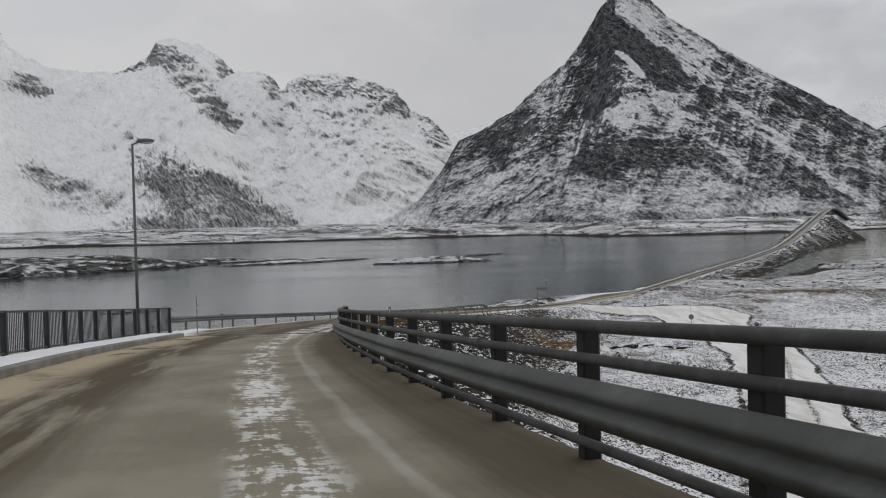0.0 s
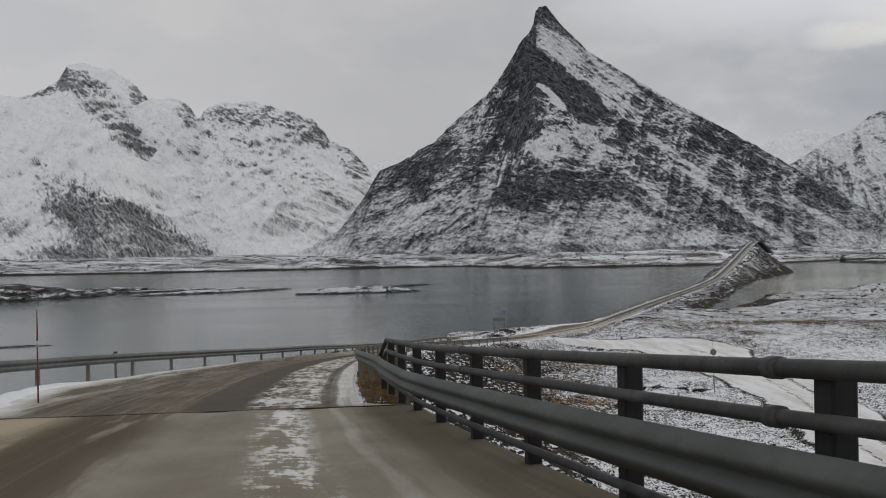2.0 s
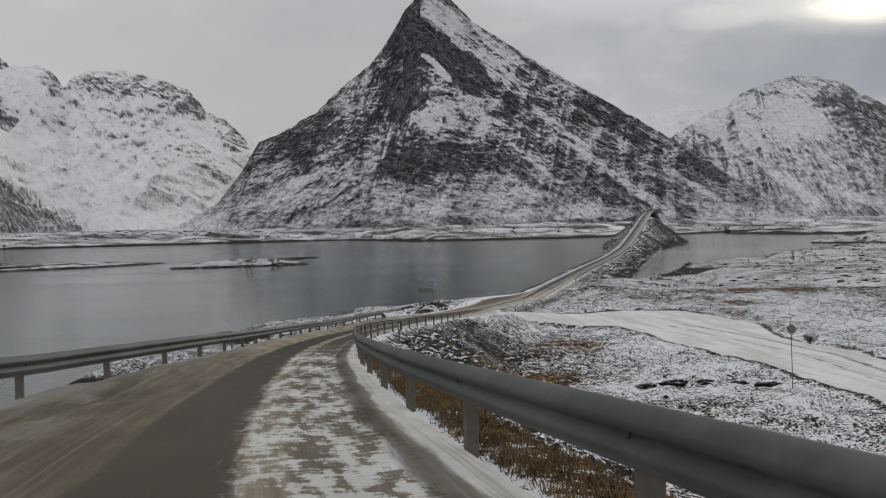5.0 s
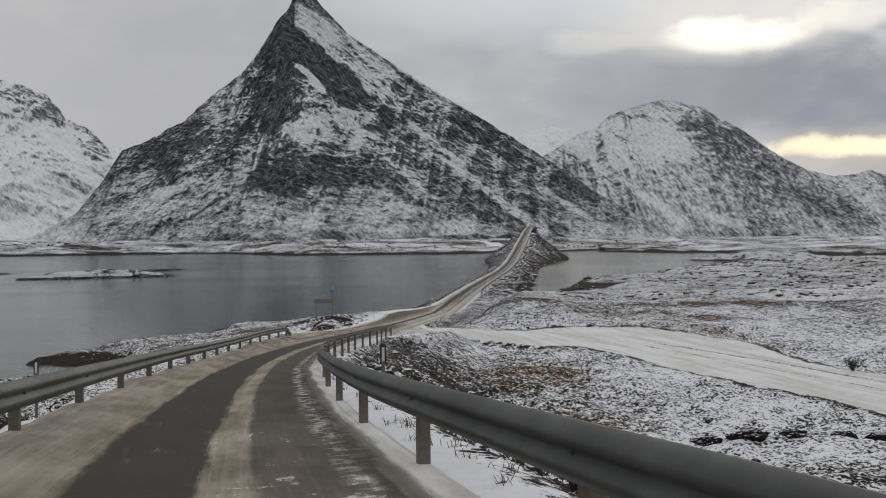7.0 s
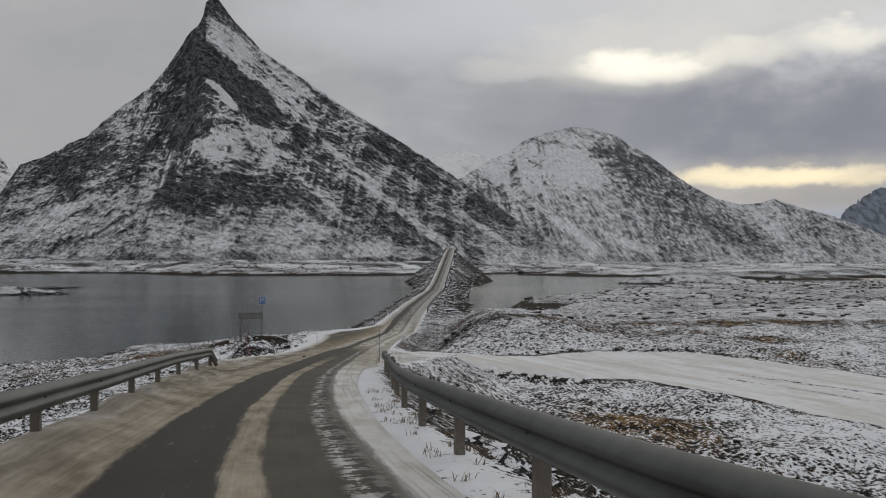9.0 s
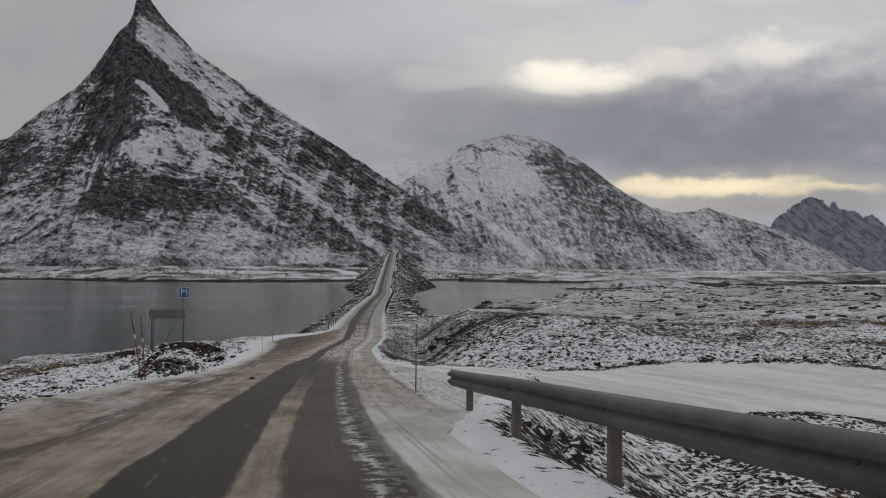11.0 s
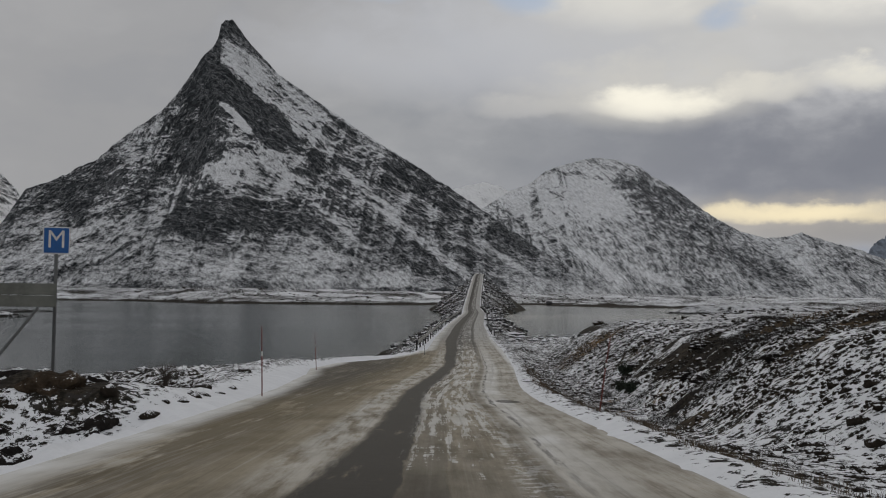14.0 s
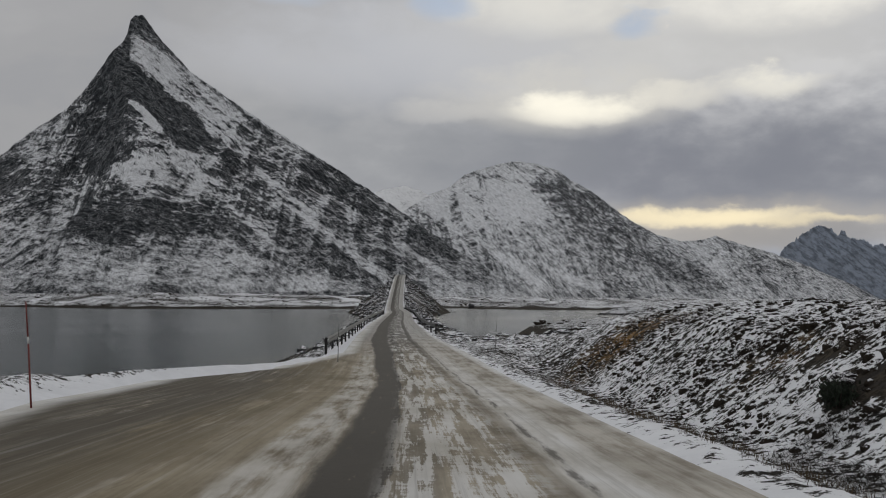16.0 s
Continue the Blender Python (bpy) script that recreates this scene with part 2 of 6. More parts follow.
def mountain_material(name, grain=0.11, rock=ROCK, soft=0.2, snow=SNOW, dust=0.0, along=0.38, streaky=1.0, shade=0.55, veins=0.45):
    """Rock under patchy snow; the mesh's cover says how much lies where, its face map runs along the strata in metres."""
    m = Nodes(name)
    uv = m.node("ShaderNodeUVMap")

    def band(scale, stretch, detail, shift, rough=0.72):
        mp = m.node("ShaderNodeMapping")
        m.link(uv.outputs[0], mp.inputs[0])
        mp.inputs["Scale"].default_value, mp.inputs["Location"].default_value = (stretch, 1, 1), (shift, shift * 1.7, 0)
        return m.noise(scale, detail, rough, mp.outputs[0], 0.2)

    a, s1, s2 = m.noise(grain * 0.4, 4, 0.6), band(grain * 0.5, along * 0.7, 6, 3.0), band(grain * 1.8, along, 5, 11.0, 0.74)
    c = m.noise(grain * 3.8, 4, 0.75)
    n = m.math("ADD", m.math("MULTIPLY", s1, 0.5 * streaky), m.math("ADD", m.math("MULTIPLY", s2, 1.1 * streaky), m.math("MULTIPLY", c, 1.1)))
    x = m.math("ADD", m.value("cover"), m.math("SUBTRACT", n, 0.8 * streaky + 0.55))
    give = m.math("ADD", m.value("blend"), soft)
    f = m.step(x, m.math("SUBTRACT", 0.5, give), m.math("ADD", 0.5, give))
    stone = m.mix(m.step(s2, 0.38, 0.62), tuple(v * 0.7 for v in rock), tuple(v * 1.8 for v in rock))
    stone = m.mix(m.math("MULTIPLY", m.step(a, 0.5, 0.7), 0.35), stone, (0.066, 0.070, 0.075))
    fleck = m.math("ADD", m.math("MULTIPLY", c, 0.55), m.math("MULTIPLY", s2, 0.45))
    stone = m.mix(m.math("MULTIPLY", m.step(fleck, 0.47, 0.58), dust), stone, tuple(v * 0.8 for v in snow))
    # thin snow caught on ledges and in cracks
    vein = m.math("SUBTRACT", 1.0, m.step(m.math("ABSOLUTE", m.math("SUBTRACT", s1, 0.5)), 0.004, 0.032))
    stone = m.mix(m.math("MULTIPLY", m.math("MULTIPLY", vein, m.step(c, 0.42, 0.55)), veins), stone, tuple(v * 0.85 for v in snow))
    white = m.mix(m.step(fleck, 0.41, 0.53), tuple(v * shade for v in snow), snow)
    crack = m.math("SUBTRACT", 1.0, m.step(m.math("ABSOLUTE", m.math("SUBTRACT", m.math("MULTIPLY", m.math("ADD", s1, a), 0.5), 0.52)), 0.002, 0.016))
    white = m.mix(m.math("MULTIPLY", m.math("MULTIPLY", crack, m.step(s2, 0.40, 0.52)), veins), white, tuple(v * 1.6 for v in rock))
    m.bump(m.math("ADD", m.math("MULTIPLY", s1, 1.5), m.math("ADD", s2, m.math("MULTIPLY", c, 0.4))), 0.5, 6.0)
    return m.done(m.mix(f, stone, white), 0.9, 0, 0.05)


def ground_material():
    """Heath and rock under thin snow; orange grass where the mesh says so."""
    m = Nodes("snowy_heath")
    combed = m.coords((1, 0.8, 1.0))
    a, b = m.noise(0.10, 5, 0.6), m.noise(1.5, 6, 0.68, combed)
    c = m.noise(7.5, 4, 0.75, combed)
    n = m.math("ADD", m.math("MULTIPLY", a, 0.45), m.math("ADD", m.math("MULTIPLY", b, 0.75), m.math("MULTIPLY", c, 1.65)))
    n = m.math("ADD", n, m.math("MULTIPLY", m.math("SUBTRACT", m.noise(0.33, 4, 0.75), 0.5), 0.55))
    tuft = m.voronoi(4.6, combed)
    n = m.math("ADD", n, m.math("MULTIPLY", m.math("SUBTRACT", tuft, 0.42), 0.5))
    x = m.math("ADD", m.value("cover"), m.math("SUBTRACT", n, 1.45))
    x = m.math("ADD", x, m.math("MULTIPLY", m.math("SUBTRACT", m.normal_z(), 0.86), 0.12))
    f = m.step(x, 0.36, 0.47)
    heath = m.mix(m.step(m.math("ADD", m.math("MULTIPLY", b, 0.4), m.math("MULTIPLY", c, 0.6)), 0.44, 0.58), (0.017, 0.015, 0.012), (0.056, 0.047, 0.036))
    heath = m.mix(m.step(m.noise(2.2, 4), 0.5, 0.65), heath, (0.038, 0.035, 0.032))
    grass = m.mix(c, (0.16, 0.085, 0.025), (0.36, 0.21, 0.07))
    soil = m.mix(m.math("MULTIPLY", m.value("grass"), m.step(m.math("ADD", b, m.math("MULTIPLY", c, 0.7)), 0.78, 0.92)), heath, grass)
    white = m.mix(m.step(b, 0.3, 0.7), (0.72, 0.73, 0.75), SNOW)
    driven = m.noise(0.5, 5, 0.65, m.coords((1.0, 0.16, 1.0), (0, 0, radians(-14))))
    trod = m.mix(m.step(m.math("ADD", m.math("MULTIPLY", driven, 0.7), m.math("MULTIPLY", b, 0.3)), 0.38, 0.60), (0.60, 0.585, 0.55), (0.78, 0.785, 0.785))
    white = m.mix(m.value("worn"), white, trod)
    m.bump(m.math("ADD", m.math("MULTIPLY", b, 1.0), m.math("MULTIPLY", c, 0.25)), 0.45, 0.18)
    return m.done(m.mix(f, soil, white), 0.95, 0, 0.05)


def road_material():
    """Wet asphalt and packed snow in lanes; u runs across the road in metres, v along it."""
    m = Nodes("slushy_road")
    uv = m.node("ShaderNodeUVMap")
    s = m.node("ShaderNodeSeparateXYZ")
    m.link(uv.outputs[0], s.inputs[0])
    u, v = s.outputs[0], s.outputs[1]

    def stretched(su, sv, scale, detail=5, rough=0.6, off=0.0):
        mp = m.node("ShaderNodeMapping")
        m.link(uv.outputs[0], mp.inputs[0])
        mp.inputs["Scale"].default_value, mp.inputs["Location"].default_value = (su, sv, 1), (off, off, 0)
        return m.noise(scale, detail, rough, mp.outputs[0])

    sway = m.math("MULTIPLY", m.math("SUBTRACT", stretched(0.2, 0.05, 1.0, 2), 0.5), 0.4)
    edge = m.math("MULTIPLY", m.math("SUBTRACT", stretched(1.6, 0.16, 2.2, 6, 0.7), 0.5), 0.34)
    w = m.math("ADD", m.math("ADD", u, sway), edge)
    streak = stretched(4.0, 0.55, 1.0, 6, 0.65, 3.0)
    blot = stretched(1.0, 0.5, 0.7, 5, 0.6, 7.0)
    ruts = stretched(0.8, 5.0, 1.2, 4, 0.6, 11.0)

    def band(lo, hi, soft):
        return m.math("MULTIPLY", m.step(w, lo - soft, lo + soft), m.math("SUBTRACT", 1.0, m.step(w, hi - soft, hi + soft)))

    late = m.value("late")
    grit, ice, mid = m.noise(14.0, 4, 0.7), m.value("ice"), m.value("strip")
    tread = m.math("MULTIPLY", m.math("ADD", stretched(4.2, 1.4, 1.0, 4, 0.7, 5.0), stretched(3.4, 5.5, 1.0, 4, 0.7, 9.0)), 0.5)
    asphalt = m.mix(m.math("ADD", m.math("MULTIPLY", grit, 0.5), m.math("MULTIPLY", blot, 0.5)), (0.024, 0.0215, 0.0175), (0.056, 0.050, 0.041))
    asphalt = m.mix(m.math("MULTIPLY", m.value("mud"), 0.75), asphalt, m.mix(blot, (0.050, 0.041, 0.028), (0.115, 0.095, 0.066)))
    tan = m.mix(m.step(m.math("ADD", m.math("MULTIPLY", blot, 0.6), m.math("MULTIPLY", streak, 0.4)), 0.35, 0.65), (0.16, 0.134, 0.094), (0.40, 0.355, 0.275))
    tan = m.mix(m.math("MULTIPLY", m.value("far"), 0.8), tan, m.mix(blot, (0.24, 0.235, 0.225), (0.42, 0.415, 0.405)))
    packed = m.mix(m.step(blot, 0.25, 0.75), (0.50, 0.48, 0.43), (0.72, 0.72, 0.71))
    clean = m.mix(m.step(m.math("ADD", m.math("MULTIPLY", grit, 0.6), m.math("MULTIPLY", blot, 0.4)), 0.40, 0.52), (0.43, 0.41, 0.37), (0.68, 0.68, 0.67))
    packed = m.mix(m.step(w, 2.5, 3.0), packed, clean)
    far_left = m.math("SUBTRACT", 1.0, m.step(w, -3.2, -1.6))
    col = m.mix(m.math("MULTIPLY", far_left, m.math("MULTIPLY", m.step(stretched(1.6, 0.16, 1.0, 6, 0.7, 31.0), 0.48, 0.58), 0.42)), tan, packed)
    col = m.mix(m.math("MULTIPLY", far_left, m.math("MULTIPLY", m.step(m.math("ADD", stretched(1.3, 0.12, 1.0, 5, 0.7, 21.0), m.math("MULTIPLY", late, 0.09)), 0.48, 0.56), 0.85)), col, (0.080, 0.066, 0.048))
    col = m.mix(m.math("MULTIPLY", m.value("mud"), m.math("MULTIPLY", band(-4.4, -0.9, 0.5), m.math("ADD", 0.45, m.math("MULTIPLY", m.step(blot, 0.35, 0.6), 0.4)))), col, (0.072, 0.057, 0.037))
    narrow = m.step(w, m.math("ADD", m.math("MULTIPLY", late, 0.36), -1.47), m.math("ADD", m.math("MULTIPLY", late, 0.46), -1.37))
    wet_l = m.math("MULTIPLY", m.math("MULTIPLY", narrow, band(-2.0, -0.30, 0.05)), m.step(streak, 0.24, 0.40))
    col = m.mix(m.math("MULTIPLY", m.math("MULTIPLY", late, band(-4.2, -1.7, 0.5)), 0.5), col, m.mix(blot, (0.15, 0.12, 0.066), (0.29, 0.24, 0.15)))
    col = m.mix(m.math("MULTIPLY", m.math("MULTIPLY", late, band(-1.75, -1.05, 0.15)), m.math("MULTIPLY", m.step(streak, 0.35, 0.6), 0.55)), col, packed)
    passing = m.math("MULTIPLY", m.step(v, 150.0, 160.0), m.math("SUBTRACT", 1.0, m.step(v, 182.0, 190.0)))
    soaked = m.math("MULTIPLY", m.math("MULTIPLY", passing, m.math("SUBTRACT", 1.0, m.step(w, -4.2, -2.6))), m.step(stretched(1.1, 0.14, 1.0, 5, 0.7, 71.0), 0.32, 0.50))
    col = m.mix(m.math("MULTIPLY", soaked, 0.85), col, m.mix(streak, (0.060, 0.052, 0.040), (0.125, 0.11, 0.085)))
    wet_r = m.math("MULTIPLY", band(0.10, 1.18, 0.05), m.math("MULTIPLY", m.math("SUBTRACT", 1.0, m.math("MULTIPLY", ice, 0.45)), m.math("SUBTRACT", 1.0, m.math("MULTIPLY", late, 0.9))))
    wet_m = m.math("MULTIPLY", band(-0.33, 0.17, 0.07), m.math("SUBTRACT", 1.0, m.math("MAXIMUM", mid, m.math("MULTIPLY", late, 0.6))))
    wet = m.math("MAXIMUM", wet_l, m.math("MAXIMUM", wet_r, wet_m))
    col = m.mix(wet, col, asphalt)
    patchy = m.math("ADD", m.math("MULTIPLY", tread, 0.5), m.math("ADD", m.math("MULTIPLY", streak, 0.3), m.math("MULTIPLY", blot, 0.2)))
    along = m.math("ADD", m.math("MULTIPLY", stretched(5.0, 0.22, 1.0, 6, 0.7, 41.0), 0.7), m.math("MULTIPLY", tread, 0.3))
    blend = m.node("ShaderNodeMix")
    m.feed(blend.inputs[0], late)
    m.feed(blend.inputs[2], patchy)
    m.feed(blend.inputs[3], along)
    patchy_road = blend.outputs[0]
    loose = m.math("MULTIPLY", band(-0.30, 1.10, 0.18), m.step(m.math("ADD", patchy_road, m.math("MULTIPLY", m.math("SUBTRACT", ice, 1.0), 0.16)), m.math("SUBTRACT", 0.488, m.math("MULTIPLY", late, 0.035)), m.math("SUBTRACT", 0.525, m.math("MULTIPLY", late, 0.025))))
    col = m.mix(m.math("MULTIPLY", loose, m.math("SUBTRACT", 0.9, m.math("MULTIPLY", late, 0.15))), col, packed)
    sandy = m.math("MULTIPLY", m.math("MULTIPLY", m.value("sand"), m.math("SUBTRACT", 1.0, m.step(w, 2.7, 2.95))), m.math("SUBTRACT", 0.72, m.math("MULTIPLY", late, m.math("ADD", 0.12, m.math("MULTIPLY", band(1.4, 1.95, 0.15), 0.5)))))
    ticks = m.math("MULTIPLY", m.math("MULTIPLY", band(0.85, 1.25, 0.1), m.math("SUBTRACT", 1.0, ice)), m.step(tread, 0.49, 0.53))
    col = m.mix(ticks, col, packed)
    right = m.math("MULTIPLY", m.step(w, 1.15, 1.35), m.math("SUBTRACT", m.math("ADD", 0.8, m.math("MULTIPLY", m.step(streak, 0.38, 0.55), 0.2)), sandy))
    left = m.math("SUBTRACT", 1.0, m.step(w, m.math("ADD", m.value("edge"), 0.1), m.math("ADD", m.value("edge"), 0.9)))
    left = m.math("MULTIPLY", left, m.value("clean_left"))
    side = m.math("MAXIMUM", right, left)
    col = m.mix(m.math("MULTIPLY", side, m.value("berm")), col, packed)
    groove = m.math("MULTIPLY", band(1.02, 1.34, 0.05), m.math("SUBTRACT", 1.0, m.value("deck")))
    col = m.mix(m.math("MULTIPLY", groove, m.math("SUBTRACT", 0.7, m.math("MULTIPLY", late, 0.5))), col, asphalt)
    thin = m.math("MULTIPLY", m.math("MULTIPLY", band(1.42, 1.50, 0.03), late), m.step(streak, 0.42, 0.55))
    col = m.mix(m.math("MULTIPLY", thin, 0.75), col, asphalt)
    # one bare patch worn through the snow of the lane
    du, dv = m.math("DIVIDE", m.math("SUBTRACT", u, 1.86), 0.36), m.math("DIVIDE", m.math("SUBTRACT", v, 150.6), 0.75)
    spot = m.math("ADD", m.math("ADD", m.math("MULTIPLY", du, du), m.math("MULTIPLY", dv, dv)), m.math("MULTIPLY", m.math("SUBTRACT", streak, 0.5), 0.9))
    col = m.mix(m.math("MULTIPLY", m.math("SUBTRACT", 1.0, m.step(spot, 0.6, 1.1)), 0.8), col, asphalt)
    deck = m.mix(m.step(blot, 0.3, 0.7), (0.185, 0.163, 0.122), (0.275, 0.25, 0.197))
    deck = m.mix(m.math("MULTIPLY", band(0.05, 0.70, 0.18), m.step(patchy, 0.495, 0.53)), deck, packed)
    brown = m.math("MULTIPLY", m.math("SUBTRACT", 1.0, m.step(w, -1.9, -0.9)), m.step(stretched(1.3, 0.12, 1.0, 5, 0.6, 21.0), 0.38, 0.50))
    deck = m.mix(m.math("MULTIPLY", brown, 0.92), deck, (0.072, 0.055, 0.034))
    deck = m.mix(m.math("MULTIPLY", m.math("SUBTRACT", 1.0, m.step(w, -3.6, -2.6)), m.step(blot, 0.3, 0.5)), deck, (0.38, 0.32, 0.225))
    deck = m.mix(m.math("MULTIPLY", band(1.16, 1.30, 0.05), 0.22), deck, packed)
    deck = m.mix(m.math("MULTIPLY", m.step(w, 1.4, 1.9), 0.8), deck, (0.075, 0.061, 0.037))
    col = m.mix(m.value("deck"), col, deck)
    # fine lines that the tyres draw along the lanes
    lines = m.math("ADD", m.math("MULTIPLY", stretched(7.0, 0.05, 1.0, 6, 0.7, 51.0), 0.6), m.math("MULTIPLY", stretched(16.0, 0.14, 1.0, 4, 0.75, 61.0), 0.4))
    drawn = m.math("SUBTRACT", 1.0, m.math("MULTIPLY", m.value("deck"), 0.75))
    col = m.mix(m.math("MULTIPLY", m.math("MULTIPLY", m.step(lines, 0.50, 0.62), 0.30), m.math("MULTIPLY", drawn, m.math("SUBTRACT", 1.0, wet))), col, m.mix(0.5, col, packed))
    col = m.mix(m.math("MULTIPLY", m.math("MULTIPLY", m.math("SUBTRACT", 1.0, m.step(lines, 0.38, 0.50)), m.math("ADD", 0.40, m.math("MULTIPLY", m.math("MULTIPLY", m.step(w, 1.2, 1.5), m.math("SUBTRACT", 1.0, late)), 0.35))), drawn), col, m.mix(0.55, col, asphalt))
    m.bump(m.math("ADD", m.math("MULTIPLY", streak, 0.5), m.math("ADD", m.math("MULTIPLY", tread, 0.4), m.math("MULTIPLY", grit, 0.15))), 0.5, 0.05)
    rough = m.math("SUBTRACT", 0.9, m.math("MULTIPLY", wet, 0.15))
    return m.done(col, rough, 0, 0.12)


def water_material():
    m = Nodes("fjord_water")
    ripple, swell = m.noise(1.6, 5, 0.7, m.coords((1, 0.5, 1))), m.noise(0.22, 4, 0.65, m.coords((0.45, 1, 1)))
    m.bump(m.math("ADD", m.math("MULTIPLY", ripple, 0.5), swell), 0.06, 0.9)
    calm = m.step(m.noise(0.011, 4, 0.6, m.coords((0.25, 1, 1))), 0.35, 0.7)
    col = m.mix(calm, (0.034, 0.050, 0.050), (0.048, 0.066, 0.063))
    return m.done(col, m.math("ADD", 0.10, m.math("MULTIPLY", calm, 0.05)), 0, 0.26)


def plain(name, colour, rough=0.6, metal=0.0, dirt=0.35, scale=6.0, bump=0.1):
    m = Nodes(name)
    a, b = m.noise(scale, 5, 0.65), m.noise(scale * 0.15, 3)
    f = m.math("MULTIPLY", m.step(m.math("ADD", a, b), 0.8, 1.3), 1.0)
    col = m.mix(f, tuple(v * (1 - dirt) for v in colour), colour)
    m.bump(a, bump, 0.02)
    return m.done(col, m.math("ADD", rough - 0.1, m.math("MULTIPLY", a, 0.2)), metal, 0.4)


GROUND, ROAD, WATER = ground_material(), road_material(), water_material()
STEEL = plain("galvanised_steel", (0.104, 0.112, 0.106), 0.62, 0.2, 0.5, 3.0)
PAINT = plain("dark_painted_steel", (0.026, 0.024, 0.024), 0.75, 0.1, 0.5, 5.0)
TUBE = plain("weathered_tube", (0.085, 0.084, 0.084), 0.7, 0.2, 0.55, 7.0, 0.3)
CONCRETE = plain("weathered_concrete", (0.26, 0.25, 0.23), 0.85, 0, 0.4, 1.5)
TIMBER = plain("weathered_post", (0.20, 0.175, 0.145), 0.85, 0, 0.4, 8.0)
GREEN = plain("grey_green_fence_paint", (0.045, 0.055, 0.055), 0.6, 0.1, 0.4, 5.0)
BERM = plain("ploughed_snow", SNOW, 0.9, 0, 0.12, 2.0, 0.6)

# ---- the road's line: y, x and height of its surface ----
SPINE = np.array([
    (-130, 56.0, 28.4), (-67.5, 39.1, 23.1), (-53.5, 35.6, 21.95), (-40.7, 33.05, 20.9), (-28.5, 31.3, 19.8),
    (-20, 30.6, 19.1), (-5, 30.1, 17.85), (9, 29.97, 16.6), (26.6, 30.8, 15.0), (42.3, 32.3, 13.6),
    (57.8, 34.6, 12.25), (71.9, 37.5, 11.05), (87, 41.5, 9.9), (102.2, 46.4, 8.75), (118.7, 52.3, 7.63),
    (132.4, 57.4, 6.75), (146.4, 62.8, 5.9), (154, 65.6, 5.45), (181, 77.5, 4.4), (223, 94.5, 4.1),
    (268, 113.5, 4.05), (375, 160.0, 4.05), (467, 198.0, 4.3), (530, 225.0, 7.2), (610, 260.0, 13.2),
    (710, 304.0, 21.2), (758, 325.5, 23.7), (810, 348.0, 22.2), (910, 392.0, 15.0), (1010, 436.0, 8.0)])
DENSE_Y = np.arange(-130.0, 1010.0, 0.5)


def smooth_line(col, passes):
    v = np.interp(DENSE_Y, SPINE[:, 0], SPINE[:, col])
    for _ in range(passes):
        v[1:-1] = (v[:-2] + 2 * v[1:-1] + v[2:]) / 4
    return v


LINE_X, LINE_Z = smooth_line(1, 120), smooth_line(2, 120)
SLOPE_X = np.gradient(LINE_X, DENSE_Y)


def road_x(y):
    return np.interp(y, DENSE_Y, LINE_X)


def road_z(y):
    return np.interp(y, DENSE_Y, LINE_Z)


def beside(y, off):
    """The place off metres to the road's right, abreast of y on its line."""
    k = np.interp(y, DENSE_Y, SLOPE_X)
    n = np.sqrt(1 + k * k)
    return road_x(y) + off / n, y - off * k / n


def left_edge(y):
    return np.interp(y, [-130, -31, -24, -14, 0, 6, 15, 24, 32, 45, 65, 78, 88, 96, 104, 112, 120, 130, 156, 166, 172, 182, 187, 198, 268, 1010],
                     [-4.3, -4.3, -4.6, -6.2, -5.7, -4.9, -3.7, -2.8, -2.55, -2.5, -2.55, -2.85, -3.2, -3.9, -4.5, -4.6, -4.1, -4.0, -5.2, -6.2, -7.2, -7.1, -4.6, -2.6, -2.6, -3.3])


def left_heap(y, off):
    """How high the ploughed slush lies along the seaward edge."""
    return np.interp(y, [2, 20, 70, 88, 98, 120], [0, 0.20, 0.20, 0.33, 0.34, 0]) * (1 - sstep(off - left_edge(y), 0.15, 1.25))


def right_edge(y):
    return np.interp(y, [-130, -23.5, -22.5, 60, 98, 106, 114, 124, 134, 150, 160, 200, 268, 1010],
                     [2.62, 2.62, 1.7, 1.6, 2.2, 4.5, 6.5, 4.0, 2.8, 2.75, 2.7, 3.2, 2.8, 3.3])


# ---- ground ----
KNOTS = np.array([
    # x, y, height of the land about the road
    (58, 72, 5.6), (66, 69, 5.8), (82, 90, 6.2), (46, 42, 6.5), (76, 42, 5.5), (61, 12, 5.0), (46, -20, 9.0),
    (45, -62, 12.0), (62, -62, 6.0), (72, 100, 6.1), (67, 126, 6.3), (90, 142, 6.3), (75, 150, 7.3), (84, 143, 7.4),
    (95, 160, 6.8), (84, 171, 6.3), (72, 153, 6.5), (77, 164, 6.3), (79, 177, 5.2), (95, 181, 6.2), (54, 152, 6.3), (52, 142, 4.5), (49, 160, 4.0), (40, 176, 1.6), (20, 158, -1.0),
    (12, 104, -1.2), (33, 203, -1.2), (64, 196, 2.4), (66, 226, -1.2), (114, 208, 4.2), (136, 248, 2.6),
    (138, 293, -1.0), (166, 258, 4.0), (240, 338, 2.5), (156, 128, 8.2), (226, 188, 7.8), (330, 308, 6.0)])


